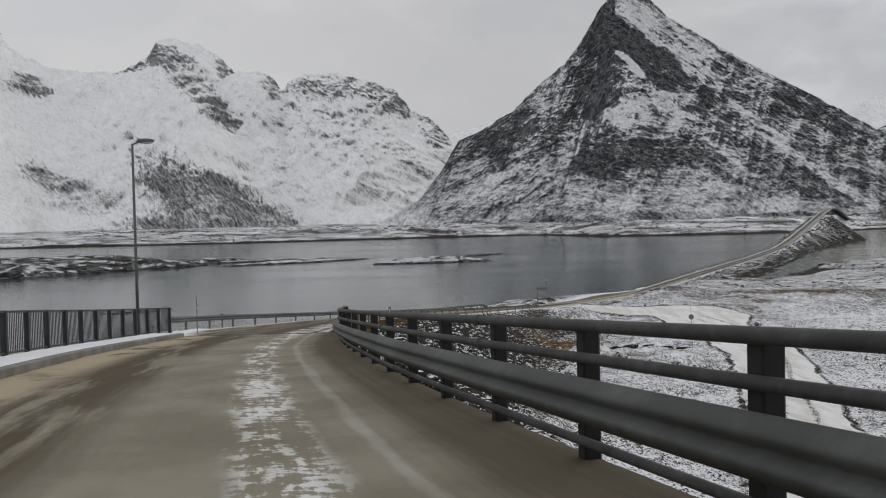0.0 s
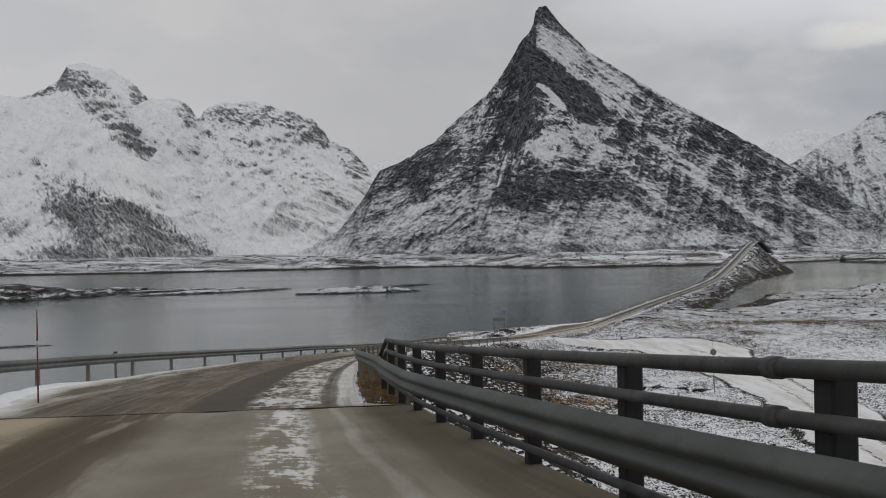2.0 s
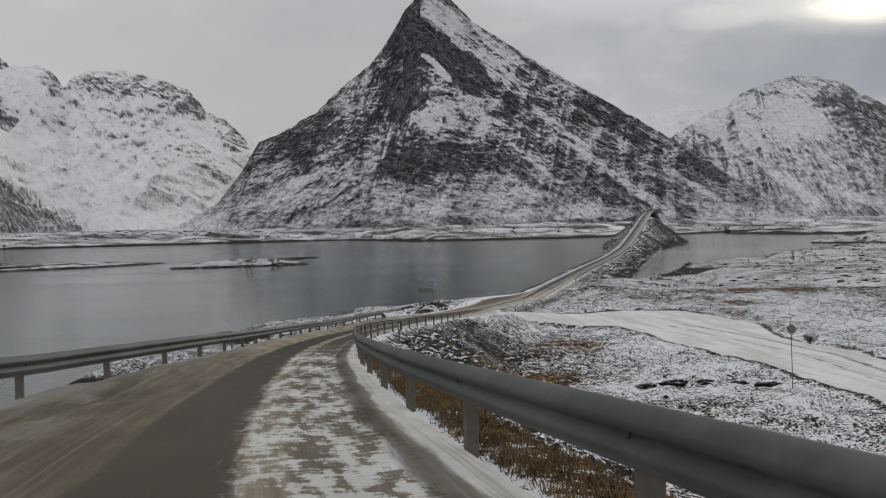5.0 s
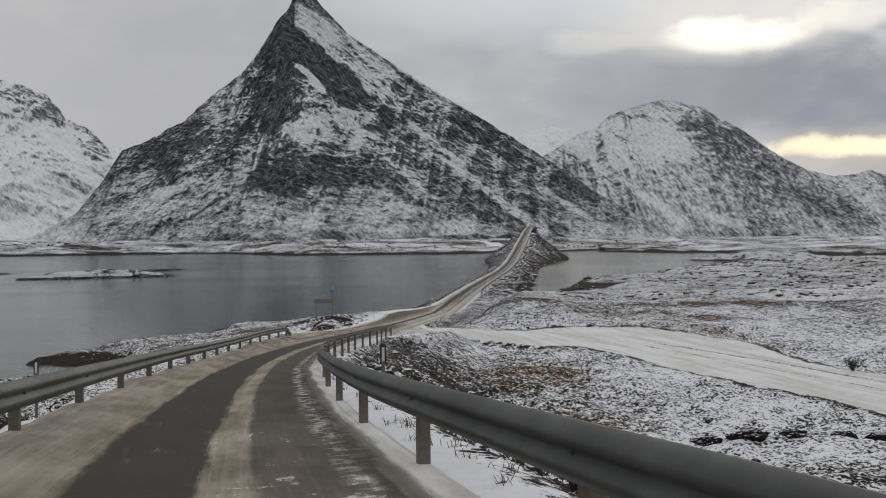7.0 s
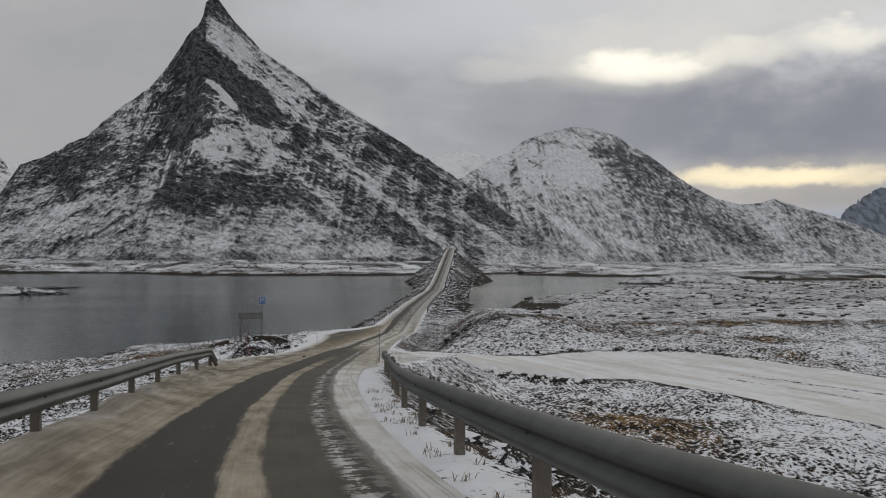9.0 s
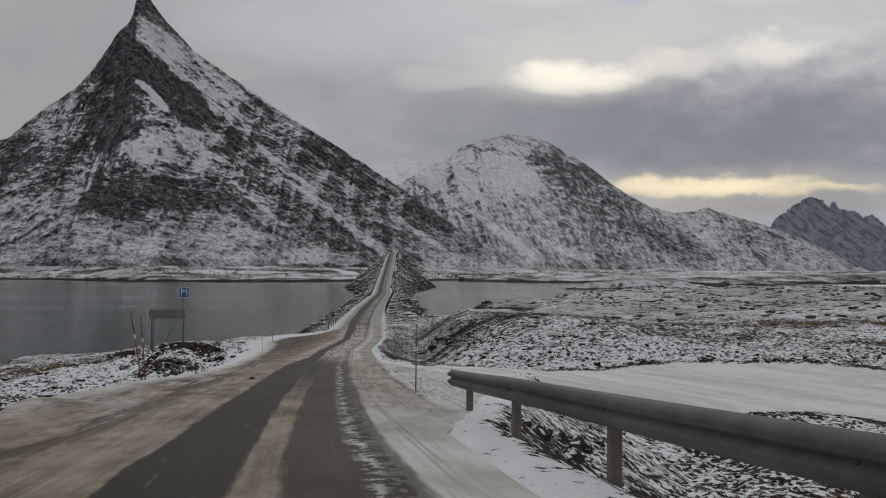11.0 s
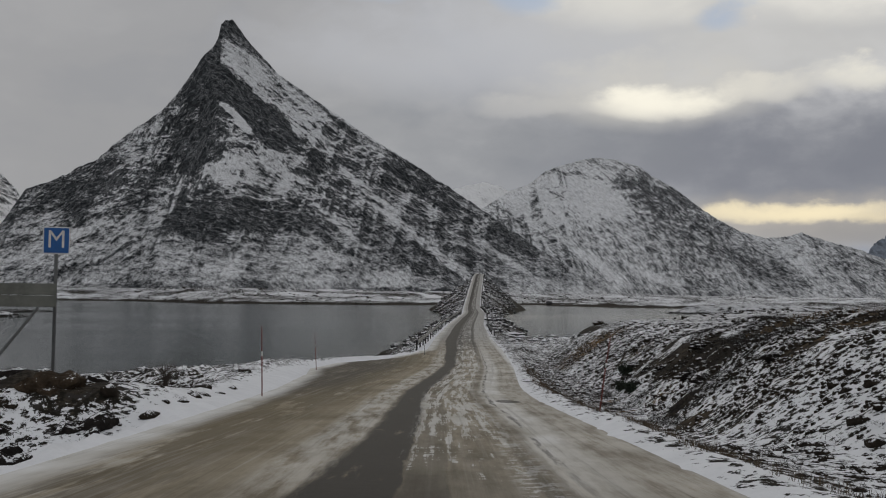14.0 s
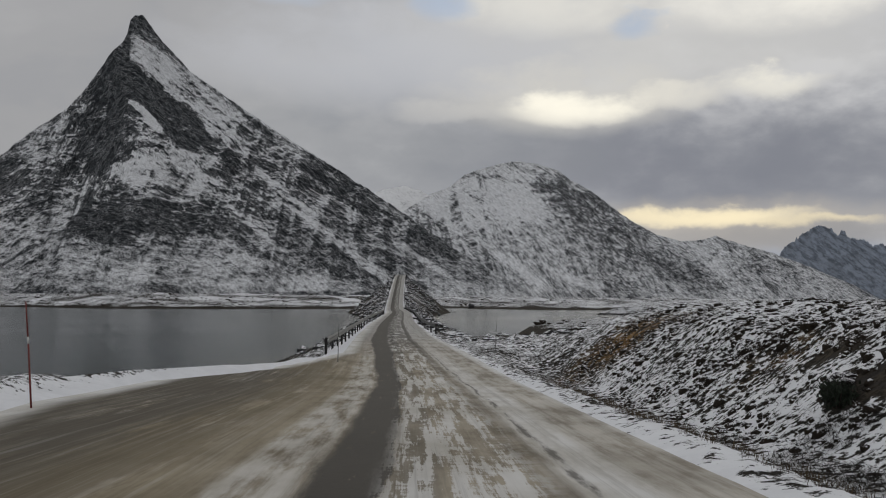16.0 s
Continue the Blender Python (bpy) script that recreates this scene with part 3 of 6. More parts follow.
def island(x, y):
    """Heights of the near island, from the land's own knots, falling to the sea at its shore."""
    num, den = 0.0, 1e-9
    for kx, ky, kz in KNOTS:
        w = 1.0 / ((x - kx) ** 2 + (y - ky) ** 2 + 60.0) ** 1.6
        num, den = num + w * kz, den + w
    h = num / den
    wob = 6 * fbm(x, y, 40, 3, 0.5, 40)
    # shore to the west, then to the north-east
    west = x - np.interp(y, [-400, 0, 60, 128, 162, 190, 206, 228, 247], [2, 2, 4, 8, 14, 31, 45, 65, 86]) + wob * 0.25
    north = np.interp(x, [60, 76, 99, 118, 137, 151, 192, 262, 320, 413, 700, 4000], [222, 228, 247, 258, 284, 314, 355, 428, 468, 480, 490, 510]) - y + wob
    d = np.minimum(west, north)
    return np.where(d > 0, np.minimum(h, 0.25 + d * 0.30 + 0.2 * h), -0.25 + d * 0.15)


def far_land(x, y):
    shore = np.interp(x, [-3000, -900, -470, -230, 15, 120, 175, 225, 330, 450, 640, 800, 950, 1350, 4000],
                      [860, 960, 1022, 1038, 1120, 1140, 980, 965, 968, 1030, 1180, 1250, 1250, 1200, 1150])
    shore = shore + 22 * fbm(x, y, 120, 4, 0.55, 51)
    d = y - shore
    rise = 3.0 * sstep(d, 0, 30) + 9.0 * sstep(d, 40, 260) + (3.5 * fbm(x, y, 70, 4, 0.5, 52) + 2.5 * ridged(x, y, 28, 3, 0.6, 53)) * sstep(d, 5, 60)
    return np.where(d > 0, 0.15 + rise, -0.3 + d * 0.1)


def mound(x, y, cx, cy, rx, ry, turn, top, seed):
    c, s = math.cos(radians(turn)), math.sin(radians(turn))
    u, v = ((x - cx) * c + (y - cy) * s) / rx, (-(x - cx) * s + (y - cy) * c) / ry
    r = np.sqrt(u * u + v * v) + 0.28 * fbm(x, y, min(rx, ry) * 0.9, 4, 0.55, seed)
    return np.where(r < 1, top * np.clip(1 - r * r, 0, 1) ** 0.8, -1.5 * (r - 1))


KNOLL_OFF = [2.8, 4.2, 6.3, 7.2, 8.2, 9.2, 10.3, 11.5, 13.0, 18.0, 26.0]
KNOLL_RISE = [-0.12, -0.45, -1.05, -0.90, -0.15, 0.60, 1.45, 1.85, 2.35, 2.2, 1.9]


def ground_height(x, y, rough=True):
    h = np.maximum(island(x, y), far_land(x, y))
    for args in ((850, 900, 340, 105, -14, 11.0, 62), (600, 760, 95, 42, -15, 6.5, 63)):
        h = np.maximum(h, mound(x, y, *args))
    # the rocky hump under the sign
    h = h + 0.95 * np.exp(-(((x - 54.0) / 3.6) ** 2 + ((y - 150.6) / 3.2) ** 2))
    off = (x - road_x(y)) / np.sqrt(1 + np.interp(y, DENSE_Y, SLOPE_X) ** 2)
    # past the shoulder a hollow, then the knoll's steep side
    park = parking(x, y)
    knoll = sstep(y, 128, 148) * (1 - sstep(y, 192, 208)) * sstep(off, 2.8, 3.4) * (1 - sstep(off, 16, 26)) * (1 - park)
    h = h * (1 - knoll) + knoll * (road_z(y) + np.interp(off, KNOLL_OFF, KNOLL_RISE))
    if rough:
        near = sstep(np.abs(off + 1.0), 5.0, 11.0) * (1 - 0.45 * knoll)
        amp = np.where(h > 0.0, 1.0, 0.3) * near * (1 - park)
        swell = 1.1 - 0.6 * np.exp(-(((x - 76) / 16) ** 2 + ((y - 158) / 26) ** 2))
        h = h + amp * (swell * fbm(x, y, 16, 4, 0.5, 71) + 0.46 * ridged(x, y, 3.0, 3, 0.55, 72) - 0.12)
        h = h + outcrop(x, y) * np.where(off < 0, 1.0, 0.35) * (0.12 + 0.40 * ridged(x, y, 1.8, 4, 0.6, 75))
        h = h * (1 - park) + park * (5.95 + 1.5 * (1 - sstep(x, 55.0, 74.0)))
    # the road's bench and embankment
    rz = road_z(y) + np.where(off < 0, 0.9 * left_heap(y, off), 0.0)
    le, re = left_edge(y) - 0.5, right_edge(y) + 0.9
    out = np.maximum(np.maximum(le - off, off - re), 0)
    jag = 1 + 0.12 * fbm(x, y, 5, 3, 0.5, 81) if rough else 1
    steep = np.interp(y, [0, 200, 250, 450, 560], [0.62, 0.62, 0.5, 0.55, 0.80])
    bank = rz - 0.12 - out * steep * jag
    cut = rz - 0.12 + out * np.interp(y, [100, 130], [0.45, 0.58])
    # a shallow ditch below the knoll
    ditch = np.where(off > 0, sstep(y, 128, 138) * (1 - sstep(y, 158, 172)), 0.0)
    cut = cut * (1 - ditch) + ditch * (rz - 0.5 + np.maximum(out - 0.6, 0) * 0.85)
    if rough:
        lump = 0.22 * ridged(x, y, 2.4, 2, 0.5, 83) * sstep(out, 0.6, 2.2)
        way = sstep(y, 205, 235)
        lump = lump + way * sstep(out, 0.8, 3.0) * (1.0 * fbm(x, y, 9, 4, 0.6, 85) + 0.55 * ridged(x, y, 4.5, 3, 0.55, 86))
        bank, cut = bank + lump, cut + lump
        edge = np.maximum(left_edge(y) - off, off - right_edge(y))
        heap = np.where(off < 0, 0.30 - 0.24 * sstep(y, -12, 4) * (1 - sstep(y, 98, 108)), np.interp(y, [100, 130], [0.12, 0.22])) * sstep(y, -23.5, -21) * (1 - sstep(y, 205, 215)) * (1 - parking(x, y))
        heap = heap * (0.8 + 0.5 * fbm(x, y, 2.5, 3, 0.5, 84)) * np.exp(-(((edge - 0.45) / 0.38) ** 2))
        bank, cut = bank + heap, cut + heap
    on = sstep(y, -24.0, -22.0) * (1 - sstep(y, 690, 715))
    low = np.where(on > 0.5, np.maximum(h, bank), h)
    return np.where((on > 0.5) & (out < 40), np.minimum(low, np.maximum(cut, bank)), low)


def outcrop(x, y):
    """1 where bare rock breaks through."""
    s = 0.0
    for cx, cy, r in ((54.2, 150.8, 2.1), (52.2, 147.2, 1.5), (55.6, 149.2, 1.2), (50.8, 152.0, 1.3), (48.5, 139.5, 1.0)):
        d = np.hypot(x - cx, y - cy) / r + 0.45 * fbm(np.asarray(x, float), np.asarray(y, float), 2.2, 4, 0.6, 74)
        s = np.maximum(s, 1 - sstep(d, 0.55, 1.15))
    return s


def parking(x, y):
    """1 on the snowed-over track that leaves the road."""
    ax, ay = np.array([54.0, 61.0, 68.0, 77.5, 79.0, 76.5, 78.0, 76.0, 71.0, 62.0, 57.0]), np.array([119.0, 121.0, 121.0, 122.5, 112.0, 97.0, 84.0, 62.0, 38.0, 0.0, -150.0])
    half = np.array([4.5, 4.5, 7.5, 8.2, 8.0, 6.0, 5.5, 4.5, 4.2, 4.5, 5.0])
    best = np.full(np.shape(x), -9.0)
    for k in range(len(ax) - 1):
        dx, dy = ax[k + 1] - ax[k], ay[k + 1] - ay[k]
        t = np.clip(((x - ax[k]) * dx + (y - ay[k]) * dy) / (dx * dx + dy * dy), 0, 1)
        r = np.hypot(x - ax[k] - t * dx, y - ay[k] - t * dy)
        best = np.maximum(best, half[k] + t * (half[k + 1] - half[k]) - r)
    return sstep(best + 0.6 * fbm(np.asarray(x, float), np.asarray(y, float), 4, 3, 0.5, 91), -1.6, 1.0)


def spaced(lo, hi, step, left, right, growth, cap_lo, cap_hi, cap):
    """Coordinates with even steps from lo to hi, widening outwards."""
    def run(start, end, sign):
        out, p, s = [], start, step
        while (end - p) * sign > 0:
            s *= growth
            if cap_lo < p < cap_hi:
                s = min(s, cap)
            p += sign * s
            out.append(p)
        return out
    return np.array(run(lo, left, -1)[::-1] + list(np.arange(lo, hi + 1e-6, step)) + run(hi, right, 1))


def build_ground():
    xs = spaced(18, 96, 0.56, -4500, 4800, 1.06, -650, 900, 10.0)
    ys = spaced(-30, 190, 0.56, -900, 4900, 1.06, -100, 1150, 10.0)
    X, Y = np.meshgrid(xs, ys)
    Z = ground_height(X, Y)
    me = mesh_of("ground", np.stack([X, Y, Z], -1).reshape(-1, 3), grid_faces(len(ys), len(xs)), True)
    off = (X - road_x(Y))
    grass = np.exp(-(((off - 2.35) / 0.6) ** 2)) * sstep(Y, -23.5, -21.0) * (1 - sstep(Y, 12, 48)) * (0.7 + 0.9 * fbm(X, Y, 2.0, 3, 0.6, 94))
    for gx, gy, rx, ry in ((90, 140, 8, 3.0), (95, 131, 5, 3.5), (89.5, 117, 2.2, 9), (104, 148, 22, 4.5), (54, 62, 6, 5), (52, 78, 5, 6), (60, 98, 4, 8), (44, 168, 10, 7), (47.5, 156, 3.5, 2.5), (124, 160, 25, 6), (84.6, 174.0, 0.9, 1.8), (91.6, 190.0, 2.6, 2.6), (76.5, 162.4, 0.7, 0.7), (74.9, 160.4, 0.6, 0.6), (74.2, 157.6, 0.5, 0.8), (75.4, 157.2, 0.6, 0.9)):
        grass = np.maximum(grass, np.exp(-(((X - gx) / rx) ** 2 + ((Y - gy) / ry) ** 2)) * (0.7 + 0.6 * fbm(X, Y, 6, 3, 0.5, 95)))
    tide = 1 - sstep(Z, np.where(Y > 215, 0.6, 0.35), np.where(Y > 215, 1.9, 1.3))
    ragged = off + 3.0 * fbm(X, Y, 9, 3, 0.6, 92)
    bank = sstep(off, 2.0, 4.0) * (1 - sstep(ragged, 8, 16)) * sstep(Y, -24, -20) * (1 - 0.75 * sstep(Y, 55, 80)) * (1 - sstep(Y, 95, 106))
    way = np.abs(off)
    ramp = sstep(way, 3.0, 4.5) * (1 - sstep(way, 18, 40)) * sstep(Y, 215, 250) * (1 - sstep(Y, 900, 950))
    wide = 0.1 + 0.7 * sstep(Y, 25, 55) * (1 - sstep(Y, 122, 130))
    right_snow = 1 - sstep(off, right_edge(Y) + wide - 0.1, right_edge(Y) + wide + 0.3)
    bare_left = sstep(Y, 8, 20) * (1 - sstep(Y, 98, 108))
    shoulder = right_snow * sstep(off, left_edge(Y) - 2.2 + 1.8 * bare_left, left_edge(Y) - 0.8 + 0.6 * bare_left)
    p = parking(X, Y)
    lane = np.interp(Y, [0, 38, 62, 84, 100, 119], [62, 71, 76.4, 79.5, 79, 77])
    ruts = sum(np.exp(-(((X - lane - o + 0.5 * fbm(X, Y, 14, 2, 0.5, 97)) / q) ** 2)) for o, q in ((-1.2, 0.5), (1.4, 0.8))) * (1 - sstep(Y, 112, 120)) * sstep(Y, 5, 20)
    tracks = np.exp(-(((p - 0.5) / 0.25) ** 2)) * 1.0
    cover = -1.35 * np.clip(ruts, 0, 1) * p + 0.42 - np.where(off < 0, 0.5, 0.24) * outcrop(X, Y) - 0.9 * tide - np.where(off < 4, 0.40, 0.33) * np.clip(grass, 0, 1) + 1.2 * p - tracks - 0.55 * bank - 0.14 * ramp + np.where((off > 0) & (Y > 28), 0.8 - 0.42 * sstep(Y, 28, 45) * (1 - sstep(Y, 108, 120)), 0.8) * shoulder * (1 - ramp)
    cover = cover + 0.05 * np.exp(-(((X - 80) / 14) ** 2 + ((Y - 158) / 25) ** 2))
    # bare heather mats on the knoll's side: centre, half length along the road, half width
    mats = 0.0
    for mx, my, ra, rb in ((78.9, 160.2, 3.6, 1.15), (80.0, 161.2, 1.6, 0.8), (77.2, 155.5, 1.5, 0.7), (75.3, 154.0, 1.1, 0.5), (80.1, 165.1, 1.0, 0.45), (81.8, 168.8, 0.9, 0.4), (79.6, 155.9, 1.6, 0.7), (74.9, 149.3, 1.2, 0.6), (73.7, 153.2, 0.7, 0.35), (72.2, 150.5, 0.6, 0.4), (82.1, 166.4, 0.9, 0.4), (82.6, 159.0, 1.5, 0.7), (77.0, 149.0, 1.5, 0.8), (83.6, 171.0, 0.8, 0.3)):
        p_, q_ = (X - mx) * 0.39 + (Y - my) * 0.92, (X - mx) * 0.92 - (Y - my) * 0.39
        r_ = np.hypot(p_ / ra, q_ / rb) + 0.8 * fbm(X, Y, 1.6, 3, 0.6, 46)
        mats = np.maximum(mats, 1 - sstep(r_, 0.75, 1.2))
    cover = cover - 0.75 * mats - 0.22 * np.exp(-(((off - 5.0) / 0.8) ** 2)) * sstep(Y, 126, 134) * (1 - sstep(Y, 176, 190))
    cover = cover - 0.04 * sstep(Y, 205, 290) * sstep(off, 25, 60) * (1 - sstep(Y, 800, 950)) + 0.06 * sstep(off, 12, 20) * (1 - sstep(Y, 125, 140))
    cover = cover + 0.09 * fbm(X, Y, 30, 3, 0.5, 96) - 0.02 * sstep(Y, 800, 950)
    cover = cover + sstep(Y, 300, 700) * (0.35 * fbm(X * 0.35, Y, 30, 4, 0.7, 98) + 0.25 * ridged(X * 0.5, Y, 22, 3, 0.7, 99) - 0.05)
    attribute(me, "cover", cover)
    attribute(me, "grass", np.clip(grass, 0, 1))
    attribute(me, "worn", p)
    return tagged(put("ground", me, GROUND), "thin snow over dark heath, rock and tan grass", "ground", kind="structure")


build_ground()

# ---- water ----
water = put("water", mesh_of("water", [(-4900, -900, 0), (4900, -900, 0), (4900, 4900, 0), (-4900, 4900, 0)], [(0, 1, 2, 3)]), WATER)
tagged(water, "calm grey-green fjord water under an overcast sky", "water", kind="structure")

# ---- road ----


def build_road():
    ys = np.concatenate([np.arange(-110, 200, 0.5), np.arange(200, 960, 2.0)])
    cols = np.linspace(0, 1, 41)
    le, re = left_edge(ys), right_edge(ys)
    OFF = le[:, None] + (re - le)[:, None] * cols
    X, Y = beside(ys[:, None] + 0 * OFF, OFF)
    Z = road_z(ys)[:, None] + 0 * OFF
    Z = Z + left_heap(ys[:, None], OFF) * (0.95 + 0.4 * fbm(X, Y, 2.2, 3, 0.5, 13))
    Z = Z + 0.012 * fbm(X, Y, 1.2, 3, 0.5, 12) - 0.02 * np.exp(-(((np.abs(OFF - 0.0) - 0.75) / 0.25) ** 2))
    me = mesh_of("road", np.stack([X, Y, Z], -1).reshape(-1, 3), grid_faces(len(ys), len(cols)), True)
    uv = me.uv_layers.new(name="UVMap")
    idx = np.zeros(len(me.loops), np.int32)
    me.loops.foreach_get("vertex_index", idx)
    V = np.repeat(ys[:, None], len(cols), 1)
    flat = np.stack([OFF, V], -1).reshape(-1, 2)
    uv.data.foreach_set("uv", flat[idx].astype(np.float32).ravel())
    attribute(me, "deck", np.repeat((1 - sstep(ys, -23.5, -23.1))[:, None], len(cols), 1))
    rows = lambda v: np.repeat(np.asarray(v)[:, None], len(cols), 1)
    attribute(me, "ice", rows(1 - sstep(ys, 27, 46) * 0.75 + sstep(ys, 128, 146) * 0.60))
    attribute(me, "strip", rows(sstep(ys, -8, 5) * (1 - sstep(ys, 98, 122))))
    attribute(me, "berm", rows(sstep(ys, -23.3, -22.3)))
    attribute(me, "edge", rows(le))
    attribute(me, "far", rows(sstep(ys, 185, 235)))
    attribute(me, "mud", rows(1 - sstep(ys, 12, 44)))
    attribute(me, "clean_left", rows(1 - 0.85 * sstep(ys, 4, 18) * (1 - sstep(ys, 98, 110))))
    attribute(me, "late", rows(sstep(ys, 126, 142) * (1 - sstep(ys, 178, 220))))
    attribute(me, "sand", rows(sstep(ys, 92, 112)))
    return tagged(put("road", me, ROAD), "wet asphalt road with tan slush and packed snow", "road", kind="structure")


build_road()

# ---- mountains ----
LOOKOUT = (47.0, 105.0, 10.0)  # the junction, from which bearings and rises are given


def strata(u, h, size, dip, seed, stretch=0.28):
    """Broken bands that run down across a rock face at an angle, between -1 and 1."""
    c, s = math.cos(radians(dip)), math.sin(radians(dip))
    a, b = u * c + h * s, -u * s + h * c
    warp = size * 0.5 * fbm(u, h, size * 3, 3, 0.5, seed + 40)
    return 0.6 * fbm(a * stretch, b + warp, size, 6, 0.72, seed) + 0.4 * ridged(a * stretch * 1.4, b + warp, size * 0.6, 4, 0.65, seed + 20)


def face_map(me, FU, FV):
    uv = me.uv_layers.new(name="face")
    idx = np.zeros(len(me.loops), np.int32)
    me.loops.foreach_get("vertex_index", idx)
    uv.data.foreach_set("uv", np.stack([FU, FV], -1).reshape(-1, 2)[idx].astype(np.float32).ravel())


def mountain(name, ridge, foot, material, label, across=420, down=190, crag=9.0, gully=14.0, seed=1, base=0.5, back=0.8,
             dips=((0.0, 0.0, 99.0, 99.0, -38.0),), band=42.0, relief=7.0, streaky=1.0, jag=3.0, zones=()):
    """A mountain hung from its ridge line: x, y, z. foot: how far its front runs out for each metre of height.
    zones: bearing, rise, two half widths and lean of a stretch, and the snow on it; dips: where the strata lean how."""
    ridge = np.array(ridge, float)
    s = np.r_[0, np.cumsum(np.hypot(np.diff(ridge[:, 0]), np.diff(ridge[:, 2])))]
    t = np.linspace(0, s[-1], across)
    rx, ry, rz = (np.interp(t, s, ridge[:, k]) for k in range(3))
    wx, wy = LOOKOUT[0] - rx, LOOKOUT[1] - ry
    n = np.hypot(wx, wy)
    wx, wy = wx / n, wy / n
    v = np.r_[-np.linspace(1, 0.04, 16) ** 1.5 * back, np.linspace(0, 1, down) ** 1.1]
    V = v[:, None]
    even = np.linspace(rx[0], rx[-1], across)
    wide = max(5, across // 9) | 1
    soft_z = np.convolve(np.pad(np.interp(even, rx, rz), wide // 2, "edge"), np.hanning(wide + 2)[1:-1] / np.hanning(wide + 2).sum(), "valid")
    low = np.clip(V * 3.5, 0, 1)
    run = 60 + foot * np.interp(rx, even, soft_z)
    X, Y = rx + wx * run * V, ry + wy * run * V
    top = rz * (1 - low) + np.interp(rx, even, soft_z) * low
    fall = np.where(V >= 0, (1 - np.clip(V, 0, 1)) ** 1.12 * (1 - 0.10 * np.sin(math.pi * np.clip(V, 0, 1))), 1 - np.abs(V) * 1.2)
    Z = top * fall
    body = np.clip(np.abs(V) * 9, 0, 1) * np.clip((1 - V) * 5, 0, 1)
    side = X * 0.92 - Y * 0.38
    tall = np.clip(top / 150, 0.2, 1.2)
    Z = Z + body * gully * (ridged(side, Z * 0.25, 85, 4, 0.5, seed) - 0.45) * tall
    Z = Z + (0.15 + body) * crag * fbm(side, Z * 1.6 + Y * 0.4, 42, 6, 0.6, seed + 9) * tall
    Z = Z + jag * (1 - body) * ridged(side, Y, 26, 4, 0.6, seed + 14) * tall
    Z = Z + 8 * np.clip(V, 0, 1) - 14 * np.clip((V - 0.93) / 0.07, 0, 1)
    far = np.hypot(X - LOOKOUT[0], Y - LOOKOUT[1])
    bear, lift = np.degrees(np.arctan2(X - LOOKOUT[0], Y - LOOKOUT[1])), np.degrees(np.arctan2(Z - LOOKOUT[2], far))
    u, h = np.radians(bear) * float(np.mean(n)), Z
    bands, fine, total, best = 0.0, 0.0, 1e-6, np.full(u.shape, -1.0)
    FU, FV = u.copy(), h.copy()
    for az, el, ra, re_, dip in dips:
        w = np.exp(-(((bear - az) / ra) ** 2 + ((lift - el) / re_) ** 2))
        bands, fine, total = bands + w * strata(u, h, band, dip, seed + 60), fine + w * strata(u, h, band * 0.22, dip, seed + 90, 0.15), total + w
        c, s_ = math.cos(radians(dip)), math.sin(radians(dip))
        w = w * (1 + 0.9 * fbm(u, h, 30, 5, 0.75, seed + 51))
        FU, FV = np.where(w > best, u * c + h * s_, FU), np.where(w > best, -u * s_ + h * c, FV)
        best = np.maximum(best, w)
    bands, fine = bands / total, fine / total
    # ledges stand proud of the face
    out = body * relief * (bands + 0.35 * fine) * tall
    X, Y, Z = X + wx * out, Y + wy * out, Z - 0.35 * out
    P = np.stack([X, Y, Z], -1)
    nrm = np.cross(np.gradient(P, axis=1), np.gradient(P, axis=0))
    nz = np.abs(nrm[..., 2]) / (np.linalg.norm(nrm, axis=-1) + 1e-9)
    me = mesh_of(name, P.reshape(-1, 3), grid_faces(len(v), across), True)
    face_map(me, FU, FV)
    grit = fbm(u, h, band * 0.12, 3, 0.85, seed + 77)
    cover = base + 0.9 * (nz - float(np.mean(nz[20:]))) + streaky * (0.30 * bands + 0.34 * fine + 0.12 * grit)
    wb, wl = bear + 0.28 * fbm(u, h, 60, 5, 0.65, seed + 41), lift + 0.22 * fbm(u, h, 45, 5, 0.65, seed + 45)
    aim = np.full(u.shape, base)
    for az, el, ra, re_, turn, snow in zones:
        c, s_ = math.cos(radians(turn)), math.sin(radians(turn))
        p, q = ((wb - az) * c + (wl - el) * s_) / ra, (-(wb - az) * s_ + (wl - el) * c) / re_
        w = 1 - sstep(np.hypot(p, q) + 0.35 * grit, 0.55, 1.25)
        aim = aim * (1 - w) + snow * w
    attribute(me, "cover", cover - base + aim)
    # talus low on the slopes mixes finer than the cliffs
    attribute(me, "blend", 0.20 * (1 - sstep(lift, 2.0, 5.5)))
    return tagged(put(name, me, material), label, "mountain")


MAIN_ROCK = mountain_material("peak_rock_and_snow", 0.17, (0.025, 0.028, 0.031), 0.17, (0.86, 0.87, 0.885), dust=0.08, veins=0.32, along=0.45, streaky=0.85)
SIDE_ROCK = mountain_material("ridge_rock_and_snow", 0.12, (0.034, 0.037, 0.040), 0.14, (0.86, 0.87, 0.885), dust=0.25, along=0.24, streaky=1.15)
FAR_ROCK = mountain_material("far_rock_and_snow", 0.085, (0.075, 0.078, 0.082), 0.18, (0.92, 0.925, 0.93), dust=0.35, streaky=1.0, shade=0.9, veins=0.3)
# distance haze is put into these colours: pale blue rock and snow
HAZE_BLUE_ROCK = mountain_material("haze_tinted_far_rock", 0.03, (0.18, 0.205, 0.245), 0.5, (0.25, 0.28, 0.325), veins=0.0)

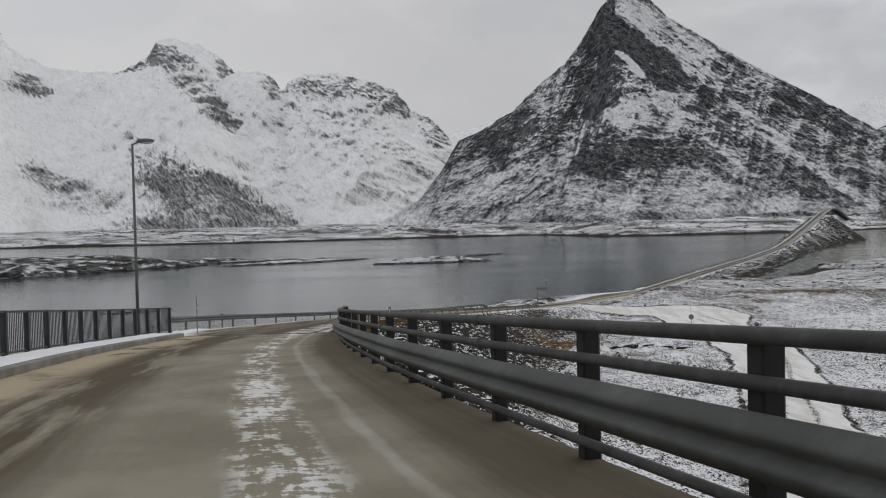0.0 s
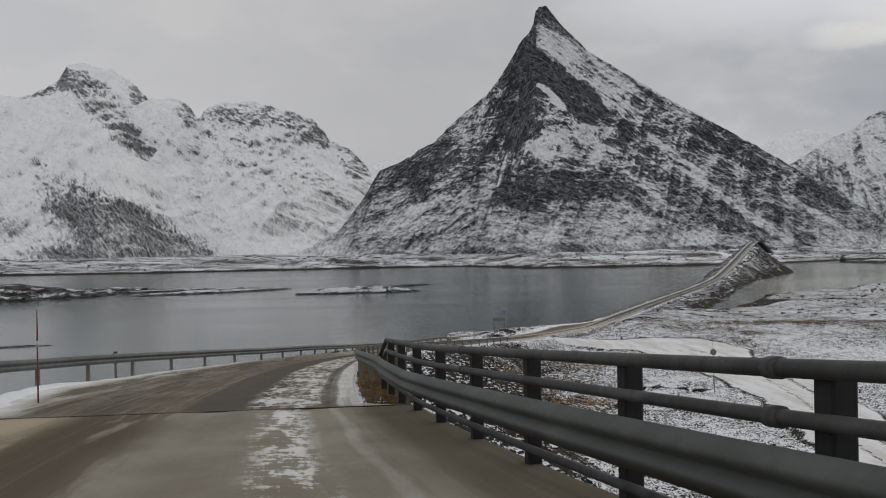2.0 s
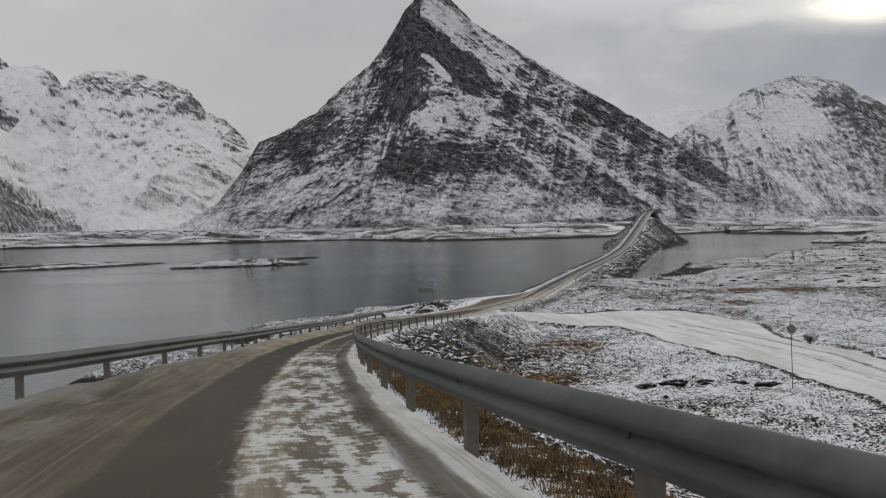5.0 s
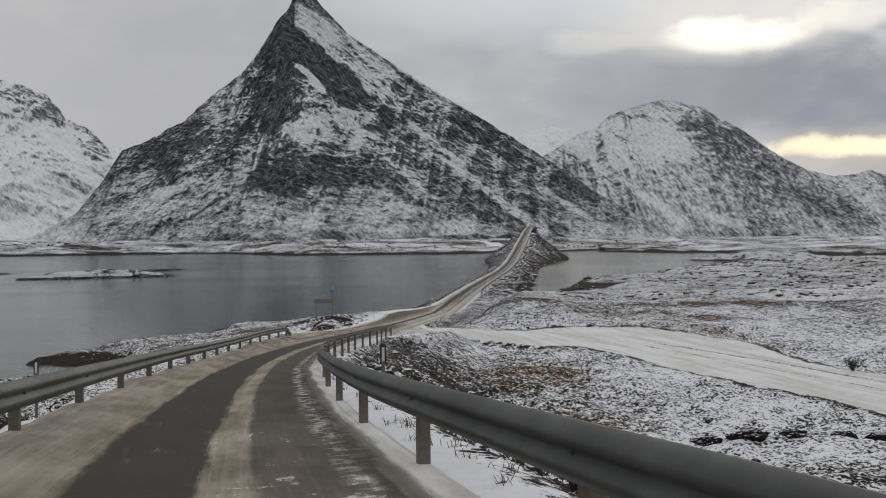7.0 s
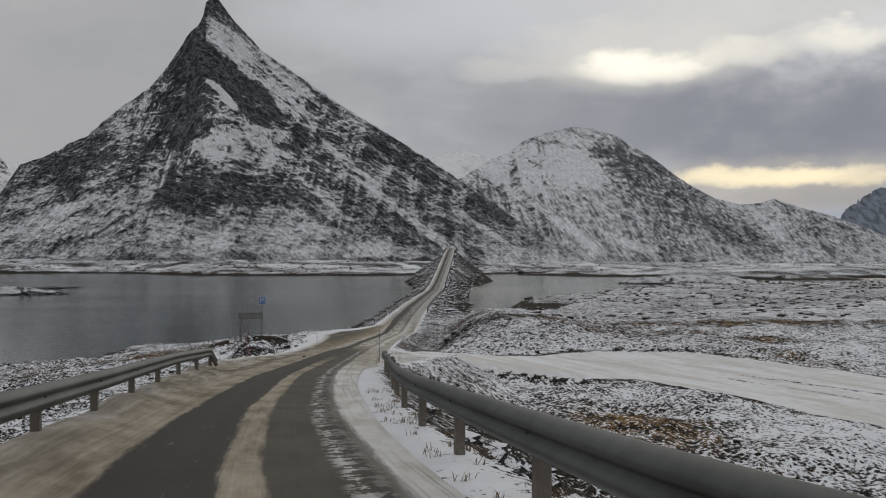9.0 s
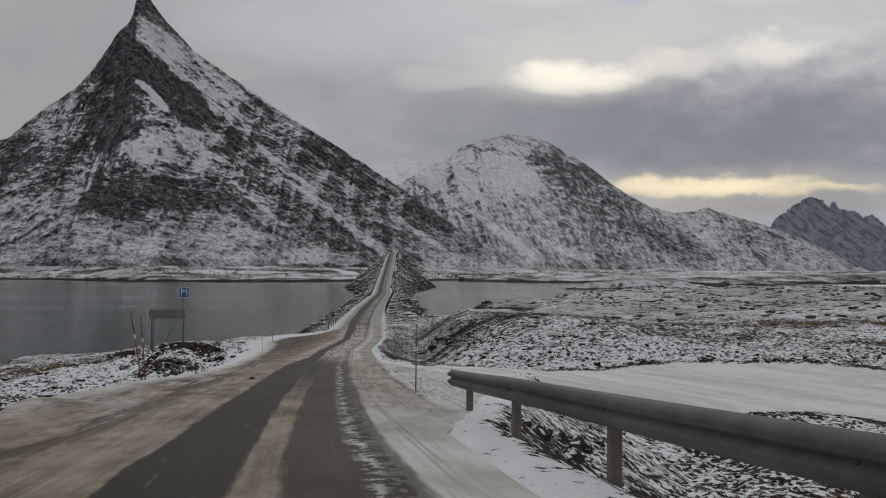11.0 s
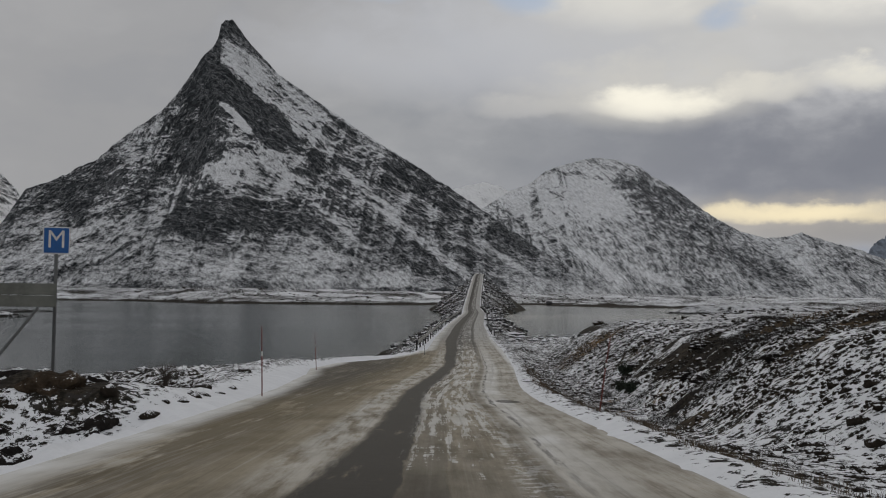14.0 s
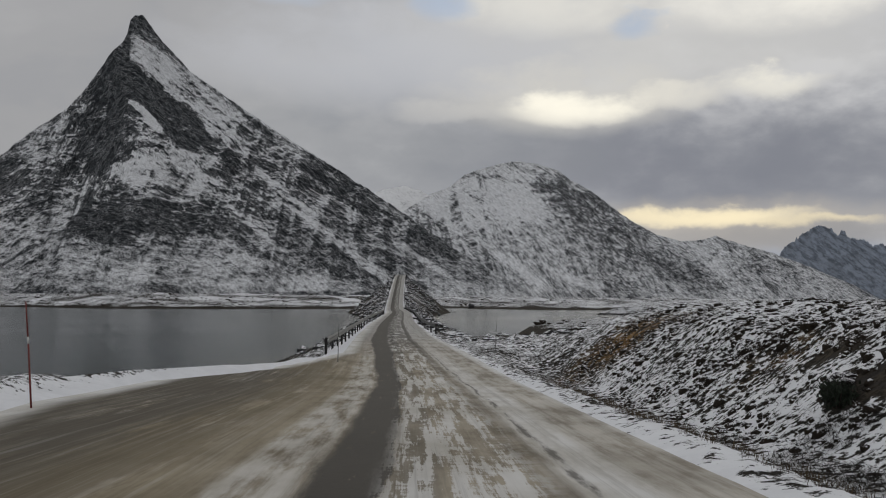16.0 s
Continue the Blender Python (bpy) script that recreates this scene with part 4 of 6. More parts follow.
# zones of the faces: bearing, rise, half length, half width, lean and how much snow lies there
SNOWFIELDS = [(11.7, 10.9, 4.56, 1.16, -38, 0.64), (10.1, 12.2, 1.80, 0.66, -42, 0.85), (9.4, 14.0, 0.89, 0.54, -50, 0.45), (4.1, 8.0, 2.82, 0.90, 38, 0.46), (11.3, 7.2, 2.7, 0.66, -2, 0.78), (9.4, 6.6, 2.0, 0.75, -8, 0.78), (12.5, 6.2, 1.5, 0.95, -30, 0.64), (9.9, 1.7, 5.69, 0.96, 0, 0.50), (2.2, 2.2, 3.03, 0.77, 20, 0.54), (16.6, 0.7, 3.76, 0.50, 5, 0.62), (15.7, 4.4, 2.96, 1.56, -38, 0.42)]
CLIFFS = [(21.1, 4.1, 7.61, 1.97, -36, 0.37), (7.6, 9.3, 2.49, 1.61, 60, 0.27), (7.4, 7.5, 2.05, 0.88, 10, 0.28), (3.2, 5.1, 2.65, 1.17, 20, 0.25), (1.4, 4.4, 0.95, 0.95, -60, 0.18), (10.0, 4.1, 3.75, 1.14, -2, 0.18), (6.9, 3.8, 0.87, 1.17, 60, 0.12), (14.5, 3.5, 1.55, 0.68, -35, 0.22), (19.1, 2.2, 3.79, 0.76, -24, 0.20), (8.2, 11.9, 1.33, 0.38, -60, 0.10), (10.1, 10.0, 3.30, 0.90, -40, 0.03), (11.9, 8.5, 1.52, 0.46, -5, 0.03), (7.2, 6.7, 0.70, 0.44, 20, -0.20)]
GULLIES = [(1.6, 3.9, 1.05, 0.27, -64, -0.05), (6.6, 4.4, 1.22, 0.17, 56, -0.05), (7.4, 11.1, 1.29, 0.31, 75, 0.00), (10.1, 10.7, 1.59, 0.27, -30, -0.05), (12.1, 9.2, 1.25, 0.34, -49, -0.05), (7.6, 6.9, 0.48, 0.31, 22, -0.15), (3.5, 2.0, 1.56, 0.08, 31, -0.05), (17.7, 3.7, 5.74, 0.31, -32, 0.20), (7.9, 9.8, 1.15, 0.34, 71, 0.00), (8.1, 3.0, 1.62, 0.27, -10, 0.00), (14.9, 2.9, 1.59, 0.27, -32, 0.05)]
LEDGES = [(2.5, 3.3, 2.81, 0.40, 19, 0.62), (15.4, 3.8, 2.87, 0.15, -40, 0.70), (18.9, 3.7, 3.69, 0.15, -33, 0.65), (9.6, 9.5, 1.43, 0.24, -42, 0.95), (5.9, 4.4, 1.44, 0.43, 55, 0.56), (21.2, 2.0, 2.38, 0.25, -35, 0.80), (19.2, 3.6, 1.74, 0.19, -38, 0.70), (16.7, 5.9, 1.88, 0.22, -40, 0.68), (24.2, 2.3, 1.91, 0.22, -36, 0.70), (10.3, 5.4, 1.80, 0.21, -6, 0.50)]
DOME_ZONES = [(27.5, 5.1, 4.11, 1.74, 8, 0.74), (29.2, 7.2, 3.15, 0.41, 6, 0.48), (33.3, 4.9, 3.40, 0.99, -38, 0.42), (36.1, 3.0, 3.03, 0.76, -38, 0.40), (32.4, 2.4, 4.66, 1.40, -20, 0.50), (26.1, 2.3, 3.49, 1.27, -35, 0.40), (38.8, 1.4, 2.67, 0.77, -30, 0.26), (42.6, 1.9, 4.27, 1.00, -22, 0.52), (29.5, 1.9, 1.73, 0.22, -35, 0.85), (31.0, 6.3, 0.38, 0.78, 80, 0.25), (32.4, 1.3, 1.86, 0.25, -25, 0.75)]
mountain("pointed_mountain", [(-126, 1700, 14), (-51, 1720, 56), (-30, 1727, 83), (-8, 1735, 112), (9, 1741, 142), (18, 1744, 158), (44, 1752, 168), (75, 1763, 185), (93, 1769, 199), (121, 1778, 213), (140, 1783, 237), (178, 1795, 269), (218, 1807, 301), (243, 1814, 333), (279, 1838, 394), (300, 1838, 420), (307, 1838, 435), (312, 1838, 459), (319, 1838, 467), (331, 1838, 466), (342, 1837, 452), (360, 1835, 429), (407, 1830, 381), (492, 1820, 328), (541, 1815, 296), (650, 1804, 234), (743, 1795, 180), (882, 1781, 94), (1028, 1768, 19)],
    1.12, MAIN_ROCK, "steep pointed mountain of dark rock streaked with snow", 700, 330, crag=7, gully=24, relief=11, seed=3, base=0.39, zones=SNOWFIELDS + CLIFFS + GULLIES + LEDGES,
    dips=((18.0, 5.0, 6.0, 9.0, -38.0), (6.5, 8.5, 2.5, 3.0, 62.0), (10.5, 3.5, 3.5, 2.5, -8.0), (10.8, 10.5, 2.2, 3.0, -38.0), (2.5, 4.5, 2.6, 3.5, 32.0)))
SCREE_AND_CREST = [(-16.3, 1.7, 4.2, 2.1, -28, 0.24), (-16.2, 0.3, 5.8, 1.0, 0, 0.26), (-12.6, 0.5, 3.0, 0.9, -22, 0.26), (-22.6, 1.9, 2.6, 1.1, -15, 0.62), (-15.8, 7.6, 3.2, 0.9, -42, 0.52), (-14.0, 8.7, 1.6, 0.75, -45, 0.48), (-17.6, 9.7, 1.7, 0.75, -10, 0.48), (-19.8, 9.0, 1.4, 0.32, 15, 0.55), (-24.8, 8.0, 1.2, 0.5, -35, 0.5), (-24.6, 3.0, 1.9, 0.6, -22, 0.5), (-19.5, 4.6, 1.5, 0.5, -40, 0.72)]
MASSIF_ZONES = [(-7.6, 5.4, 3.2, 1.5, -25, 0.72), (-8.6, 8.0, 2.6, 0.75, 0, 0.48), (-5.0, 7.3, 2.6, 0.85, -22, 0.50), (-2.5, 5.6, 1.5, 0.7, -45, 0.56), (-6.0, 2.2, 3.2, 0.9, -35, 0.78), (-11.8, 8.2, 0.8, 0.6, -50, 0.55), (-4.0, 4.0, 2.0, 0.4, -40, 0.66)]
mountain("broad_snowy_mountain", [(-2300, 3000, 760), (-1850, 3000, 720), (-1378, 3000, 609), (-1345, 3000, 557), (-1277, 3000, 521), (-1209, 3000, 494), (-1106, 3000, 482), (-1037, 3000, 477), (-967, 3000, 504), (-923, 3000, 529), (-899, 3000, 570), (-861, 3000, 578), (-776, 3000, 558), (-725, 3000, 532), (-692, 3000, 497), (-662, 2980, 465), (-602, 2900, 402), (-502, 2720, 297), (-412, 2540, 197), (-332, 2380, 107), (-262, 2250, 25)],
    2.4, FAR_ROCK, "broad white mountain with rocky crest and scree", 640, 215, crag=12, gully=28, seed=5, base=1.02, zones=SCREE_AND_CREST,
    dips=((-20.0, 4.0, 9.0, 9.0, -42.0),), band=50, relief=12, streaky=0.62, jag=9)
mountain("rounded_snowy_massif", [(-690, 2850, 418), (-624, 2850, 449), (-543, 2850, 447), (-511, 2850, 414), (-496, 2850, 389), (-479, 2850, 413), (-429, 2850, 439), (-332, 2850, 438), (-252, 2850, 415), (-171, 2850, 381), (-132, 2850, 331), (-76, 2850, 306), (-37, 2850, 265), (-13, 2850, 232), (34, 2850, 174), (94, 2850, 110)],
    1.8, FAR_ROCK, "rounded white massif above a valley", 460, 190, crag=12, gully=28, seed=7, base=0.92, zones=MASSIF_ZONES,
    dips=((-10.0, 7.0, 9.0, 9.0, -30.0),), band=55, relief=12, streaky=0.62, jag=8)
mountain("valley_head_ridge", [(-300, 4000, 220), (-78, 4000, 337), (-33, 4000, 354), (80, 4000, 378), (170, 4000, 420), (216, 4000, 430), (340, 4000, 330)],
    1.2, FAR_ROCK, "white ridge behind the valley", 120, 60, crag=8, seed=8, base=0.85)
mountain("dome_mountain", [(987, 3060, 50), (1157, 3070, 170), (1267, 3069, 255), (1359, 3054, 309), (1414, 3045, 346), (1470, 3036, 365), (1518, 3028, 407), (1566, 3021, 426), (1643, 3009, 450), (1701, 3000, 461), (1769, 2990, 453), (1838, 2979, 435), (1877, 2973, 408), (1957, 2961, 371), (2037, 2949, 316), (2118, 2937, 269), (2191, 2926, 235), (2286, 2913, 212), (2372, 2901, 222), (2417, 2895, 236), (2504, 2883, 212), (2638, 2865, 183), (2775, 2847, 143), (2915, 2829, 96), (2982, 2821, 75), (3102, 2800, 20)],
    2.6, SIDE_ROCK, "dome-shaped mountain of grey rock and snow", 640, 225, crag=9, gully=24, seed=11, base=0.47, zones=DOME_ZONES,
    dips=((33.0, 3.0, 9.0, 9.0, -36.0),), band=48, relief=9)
mountain("white_back_peak", [(1332, 3900, 280), (1512, 3900, 412), (1561, 3900, 437), (1623, 3900, 454), (1686, 3900, 470), (1761, 3900, 454), (1837, 3900, 421), (2007, 3900, 280)],
    1.2, FAR_ROCK, "white peak behind the ridge", 120, 60, crag=8, seed=13, base=0.85)
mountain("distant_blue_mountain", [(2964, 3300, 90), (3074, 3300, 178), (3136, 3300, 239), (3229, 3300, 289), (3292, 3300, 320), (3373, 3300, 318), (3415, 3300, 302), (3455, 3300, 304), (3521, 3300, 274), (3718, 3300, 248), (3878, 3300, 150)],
    0.8, HAZE_BLUE_ROCK, "distant jagged peaks, haze painted in as pale blue", 160, 60, crag=10, seed=15, base=0.3, jag=18)

# ---- guard rails ----


def sweep(ys, off, prof, up=0.0):
    """Vertices and faces of a closed profile (across, height) carried along the road's line."""
    ys = np.asarray(ys, float)
    off = off + 0 * ys
    P = np.array(prof)
    X, Y = beside(ys[:, None] + 0 * P[:, 0], off[:, None] + P[:, 0])
    Z = (road_z(ys) + up)[:, None] + P[:, 1]
    V = np.stack([X, Y, Z], -1).reshape(-1, 3)
    n, m = len(ys), len(P)
    i = np.arange(n * m).reshape(n, m)
    j = np.roll(i, -1, 1)
    F = np.stack([i[:-1], j[:-1], j[1:], i[1:]], -1).reshape(-1, 4)
    return V, F


W_BEAM = [(0.00, 0.0), (0.03, -0.03), (0.08, -0.07), (0.08, -0.11), (0.01, -0.15), (0.01, -0.17), (0.08, -0.21), (0.08, -0.25), (0.03, -0.29), (0.0, -0.32),
          (-0.012, -0.32), (0.018, -0.285), (0.066, -0.245), (0.066, -0.215), (-0.004, -0.175), (-0.004, -0.145), (0.066, -0.105), (0.066, -0.075), (0.018, -0.035), (-0.012, 0.0)]


def ring(r, n=8):
    return [(r * math.cos(2 * math.pi * k / n), r * math.sin(2 * math.pi * k / n)) for k in range(n)]


def empty(name, x, y, z):
    ob = new(name)
    ob.location = (x, y, z)
    return ob


def under(parent, me_ob):
    """Keeps a part built in world places where it is."""
    me_ob.parent = parent
    me_ob.matrix_parent_inverse = Matrix.Translation(parent.location).inverted()
    return me_ob


def box(sx, sy, sz, bevel=0.01, z0=0.0):
    bm = bmesh.new()
    bmesh.ops.create_cube(bm, size=1.0, matrix=Matrix.Translation((0, 0, z0 + sz / 2)) @ Matrix.Diagonal((sx, sy, sz, 1)))
    if bevel:
        bmesh.ops.bevel(bm, geom=bm.edges[:], offset=bevel, segments=1, affect="EDGES")
    return bm


def shared(bm, name, mat, smooth=False):
    me = bpy.data.meshes.new(name)
    bm.to_mesh(me)
    bm.free()
    if smooth:
        me.polygons.foreach_set("use_smooth", [True] * len(me.polygons))
    me.materials.append(mat)
    return me


def guard_rail(y0, y1, off, top, side, label, gap=5.0, post_mat=None, group="road guard rails", first=0.6):
    """A beam on posts beside the road; off is its way from the road's line along y, side the way its face looks."""
    ys = np.arange(y0, y1 + 0.1, 1.0)
    o = off(ys)
    x, y = beside(ys[0], o[0])
    thing = empty("guard_rail", float(x), float(y), float(road_z(ys[0])))
    tops = top(ys)
    V, F = sweep(ys, o, [(side * a, b) for a, b in W_BEAM], tops)
    me = mesh_of("beam", V, F, True)
    under(thing, put("beam", me, STEEL, None, "galvanised corrugated steel beam"))
    pm = shared(box(0.11, 0.15, 1.5, 0.012), "post", post_mat or TIMBER)
    head = bmesh.new()
    bmesh.ops.create_uvsphere(head, u_segments=8, v_segments=5, radius=0.024)
    bm = shared(head, "bolt", STEEL, True)
    for py in np.arange(y0 + first, y1, gap):
        oo = float(off(np.array([py]))[0]) - side * 0.09
        px, pyy = beside(py, oo)
        p = new("post", pm)
        p.location = (float(px), float(pyy), float(road_z(py) + top(np.array([py]))[0] - 1.53))
        p.rotation_euler = (0, 0, -math.atan(float(np.interp(py, DENSE_Y, SLOPE_X))))
        under(thing, p)
        if y0 < 150:
            bx, by = beside(py, float(off(np.array([py]))[0]) + side * 0.012)
            b = new("bolt", bm)
            b.location = (float(bx), float(by), float(road_z(py) + top(np.array([py]))[0] - 0.16))
            under(thing, b)
    return tagged(thing, label, "guard rail", group)


guard_rail(-18.0, 104.0, lambda y: np.interp(y, [-19, -15, -10, -4, 7, 20, 30, 38, 50, 55, 62, 70, 77, 83, 89, 98, 104], [2.22, 2.1, 1.85, 1.75, 1.65, 1.55, 1.60, 1.44, 1.46, 1.62, 1.8, 2.25, 2.5, 2.8, 3.1, 3.05, 3.1]), lambda y: np.interp(y, [-19, 0, 98, 104], [0.75, 0.75, 0.75, 0.68]), -1,
           "galvanised steel guard rail on weathered posts above the bank", 4.16, first=3.6)
guard_rail(-13.0, 96.0, lambda y: np.interp(y, [-14, -5, 0, 6, 15, 24, 32, 45, 62, 75, 86, 93, 96], [-8.0, -7.1, -6.4, -5.4, -3.9, -2.75, -2.42, -2.32, -2.36, -2.6, -2.9, -3.1, -3.35]),
           lambda y: np.interp(y, [15, 24, 40, 65, 75, 85, 93, 96], [0.73, 0.80, 0.75, 0.76, 0.82, 0.93, 0.96, 0.52]), 1,
           "galvanised steel guard rail along the seaward edge", 4.0, first=3.4)
guard_rail(197.0, 985.0, lambda y: np.interp(y, [197, 230, 1000], [-3.3, -3.1, -3.9]), lambda y: 0.75 + 0 * y, 1, "steel guard rail along the causeway and bridge", 5.5, PAINT)
guard_rail(232.0, 985.0, lambda y: np.interp(y, [232, 240, 1000], [3.6, 3.3, 3.9]), lambda y: 0.75 + 0 * y, -1, "steel guard rail along the causeway and bridge", 5.5, PAINT)

# ---- the near bridge: deck, kerb, railing, fence ----


def slab(name, y0, y1, lo, hi, top, bottom, mat, parent, label="", step=1.0):
    """A long block beside the road's line, from lo to hi across and from bottom to top above its surface."""
    ys = np.arange(y0, y1 + 0.01, step)
    prof = [(lo, top - 0.02), (lo + 0.02, top), (hi - 0.02, top), (hi, top - 0.02), (hi, bottom), (lo, bottom)]
    V, F = sweep(ys, 0.0, prof)
    n = len(prof)
    V = np.concatenate([V])
    me = bpy.data.meshes.new(name)
    faces = [tuple(f) for f in F] + [tuple(range(n))[::-1], tuple(range(len(V) - n, len(V)))]
    me.from_pydata([tuple(v) for v in V], [], faces)
    me.update()
    return under(parent, put(name, me, mat, None, label))


def near_bridge():
    thing = empty("concrete_bridge", 33.0, -40.0, float(road_z(-40)) - 0.1)
    slab("deck", -120, -22.6, -6.6, 2.75, -0.06, -0.9, CONCRETE, thing)
    slab("girder", -120, -22.6, -4.6, -3.2, -0.9, -2.6, CONCRETE, thing)
    slab("girder", -120, -22.6, 0.4, 1.8, -0.9, -2.6, CONCRETE, thing)
    slab("abutment", -24.0, -22.4, -6.4, 2.6, -0.9, -9.0, CONCRETE, thing)
    slab("expansion_joint", -23.40, -23.26, -4.3, 2.4, 0.008, -0.1, PAINT, thing, "dark steel expansion joint", 0.07)
    return tagged(thing, "weathered concrete road bridge with a worn deck", "bridge")


near_bridge()
walk_slab = empty("sidewalk", 28.0, -40.0, float(road_z(-40)))
slab("kerb", -120, -24.0, -4.62, -4.32, 0.17, -0.1, CONCRETE, walk_slab, "grey concrete kerb", 0.5)
slab("paving", -120, -24.0, -5.75, -4.62, 0.19, -0.1, BERM, walk_slab, "snow-covered walkway")
tagged(walk_slab, "snow-covered raised walkway behind a concrete kerb", "sidewalk", kind="structure")


def bridge_railing():
    """Posts with three tubes and a beam; past the last tall post the upper tubes bend down to a short bracket post."""
    thing = empty("bridge_railing", 37.0, -53.0, float(road_z(-53)))
    off = lambda y: np.interp(y, [-120, -30, -18], [2.50, 2.50, 2.34])
    rise = lambda y: np.interp(y, [-60, -36, -26, -20], [0.0, 0.0, 0.05, 0.14])
    last, short = -19.9, -17.5
    for name, up, r, end, low in (("top_tube", 0.97, 0.046, short, 0.62), ("middle_tube", 0.74, 0.040, -17.4, 0.33), ("lower_tube", 0.14, 0.036, -16.0, 0.14)):
        ys = np.r_[np.arange(-120, last - 0.3, 0.5), last - 0.12, last, last + 0.12, np.linspace(last + 0.3, end, 6)]
        bend = np.interp(ys, [last - 0.1, last + 0.1, end], [0, (low - up) * 0.04, low - up])
        V, F = sweep(ys, off(ys) - 0.02, ring(r, 10), up + rise(ys) + bend)
        under(thing, put(name, mesh_of(name, V, F, True), TUBE))
    collar = bmesh.new()
    bmesh.ops.create_cone(collar, cap_ends=True, segments=12, radius1=0.054, radius2=0.054, depth=0.12, matrix=pose(0, 0, 0, 90))
    cm = shared(collar, "collar", TUBE, True)
    ys = np.arange(-120, -17.9, 0.5)
    V, F = sweep(ys, off(ys) - 0.16, [(-a, b) for a, b in W_BEAM], np.interp(ys, [-36, -25, -19.5], [0.63, 0.65, 0.75]))
    under(thing, put("beam", mesh_of("beam", V, F, True), STEEL, None, "galvanised corrugated steel beam"))
    pm = shared(box(0.13, 0.16, 1.14, 0.015), "post", PAINT)
    foot = shared(box(0.24, 0.30, 0.03, 0.006), "base_plate", PAINT)
    turn = lambda y: -math.atan(float(np.interp(y, DENSE_Y, SLOPE_X)))
    for k, py in enumerate(np.arange(last, -118, -2.4)):
        x, y = beside(py, float(off(py)) + 0.07)
        p = new("post", pm)
        p.location, p.rotation_euler = (float(x), float(y), float(road_z(py) + rise(py)) - 0.17), (0, 0, turn(py))
        under(thing, p)
        f = new("base_plate", foot)
        f.location, f.rotation_euler = (float(x), float(y), float(road_z(py)) - 0.062), (0, 0, turn(py))
        under(thing, f)
        if k % 3 == 1:
            for up in (0.97, 0.74):
                x, y = beside(py + 0.35, float(off(py)) - 0.02)
                c = new("collar", cm)
                c.location, c.rotation_euler = (float(x), float(y), float(road_z(py + 0.35) + rise(py)) + up), (-0.09, 0, turn(py))
                under(thing, c)
    bm = box(0.13, 0.16, 0.88, 0.015)
    x, y = beside(short, float(off(short)) + 0.05)
    p = part("end_post", bm, PAINT, None, "short dark end post")
    p.location, p.rotation_euler = (float(x), float(y), float(road_z(short)) - 0.12), (0, 0, turn(short))
    under(thing, p)
    return tagged(thing, "dark steel bridge railing with grey tubes and a beam", "railing")


bridge_railing()


def bar_fence():
    thing = empty("bar_fence", 26.0, -40.0, float(road_z(-40)))
    y0, y1 = -92.0, -19.6
    ys = np.arange(y0, y1 + 0.01, 0.5)
    for name, up, prof in (("top_rail", 1.28, [(-0.04, 0), (0.04, 0), (0.04, -0.06), (-0.04, -0.06)]), ("bottom_rail", 0.24, [(-0.03, 0), (0.03, 0), (0.03, -0.05), (-0.03, -0.05)])):
        V, F = sweep(ys, -5.95, prof, up)
        under(thing, put(name, mesh_of(name, V, F), GREEN))
    pm, bmh = shared(box(0.14, 0.14, 1.30, 0.01), "post", GREEN), shared(box(0.02, 0.02, 1.0, 0.0), "bar", GREEN)
    turn = lambda y: -math.atan(float(np.interp(y, DENSE_Y, SLOPE_X)))
    for py in np.arange(y0 + 0.4, y1 + 0.1, 2.0):
        x, y = beside(py, -5.95)
        p = new("post", pm)
        p.location, p.rotation_euler = (float(x), float(y), float(road_z(py)) - 0.02), (0, 0, turn(py))
        under(thing, p)
    verts, faces = [], []
    n = 0
    for py in np.arange(y1 - 0.1, y0, -0.16):
        x, y = beside(py, -5.95)
        z = float(road_z(py)) + 0.22
        if n < 290:
            p = new("bar", bmh)
            p.location, p.rotation_euler = (float(x), float(y), z), (0, 0, turn(py))
            under(thing, p)
        else:
            k = len(verts)
            for dz in (0, 1.0):
                verts += [(x - 0.012, y - 0.02, z + dz), (x + 0.012, y - 0.02, z + dz), (x + 0.012, y + 0.02, z + dz), (x - 0.012, y + 0.02, z + dz)]
            faces += [(k, k + 1, k + 5, k + 4), (k + 1, k + 2, k + 6, k + 5), (k + 2, k + 3, k + 7, k + 6), (k + 3, k, k + 4, k + 7)]
        n += 1
    if faces:
        tagged(under(thing, put("far_bars", mesh_of("far_bars", verts, faces), GREEN)), kind="stuff")
    return tagged(thing, "grey-green steel fence of upright bars along the walkway", "fence")


bar_fence()

# ---- poles, posts, signs ----
RED = plain("faded_red_pole", (0.19, 0.032, 0.026), 0.6, 0, 0.35, 12.0)
BLACK = plain("black_plastic", (0.02, 0.02, 0.022), 0.55, 0, 0.3, 8.0)
WHITE = plain("white_reflector", (0.70, 0.70, 0.68), 0.5, 0, 0.2, 8.0)
BLUE = plain("blue_sign_face", (0.018, 0.11, 0.34), 0.45, 0, 0.2, 6.0)
GREY = plain("grey_pole", (0.14, 0.145, 0.145), 0.6, 0.3, 0.35, 5.0)
BOARD = plain("grey_board_back", (0.20, 0.205, 0.18), 0.7, 0.2, 0.35, 3.0)
GLASS = plain("lamp_lens", (0.55, 0.56, 0.56), 0.4, 0, 0.2, 6.0)


def tube_between(a, b, r0, r1=None, n=8):
    bm = bmesh.new()
    a, b = Vector(a), Vector(b)
    r1 = r0 if r1 is None else r1
    q = (b - a).to_track_quat("Z", "Y").to_matrix().to_4x4()
    bmesh.ops.create_cone(bm, cap_ends=True, segments=n, radius1=r0, radius2=r1, depth=(b - a).length, matrix=Matrix.Translation((a + b) / 2) @ q)
    return bm


def land_z(x, y):
    return float(ground_height(np.array([float(x)]), np.array([float(y)]))[0])


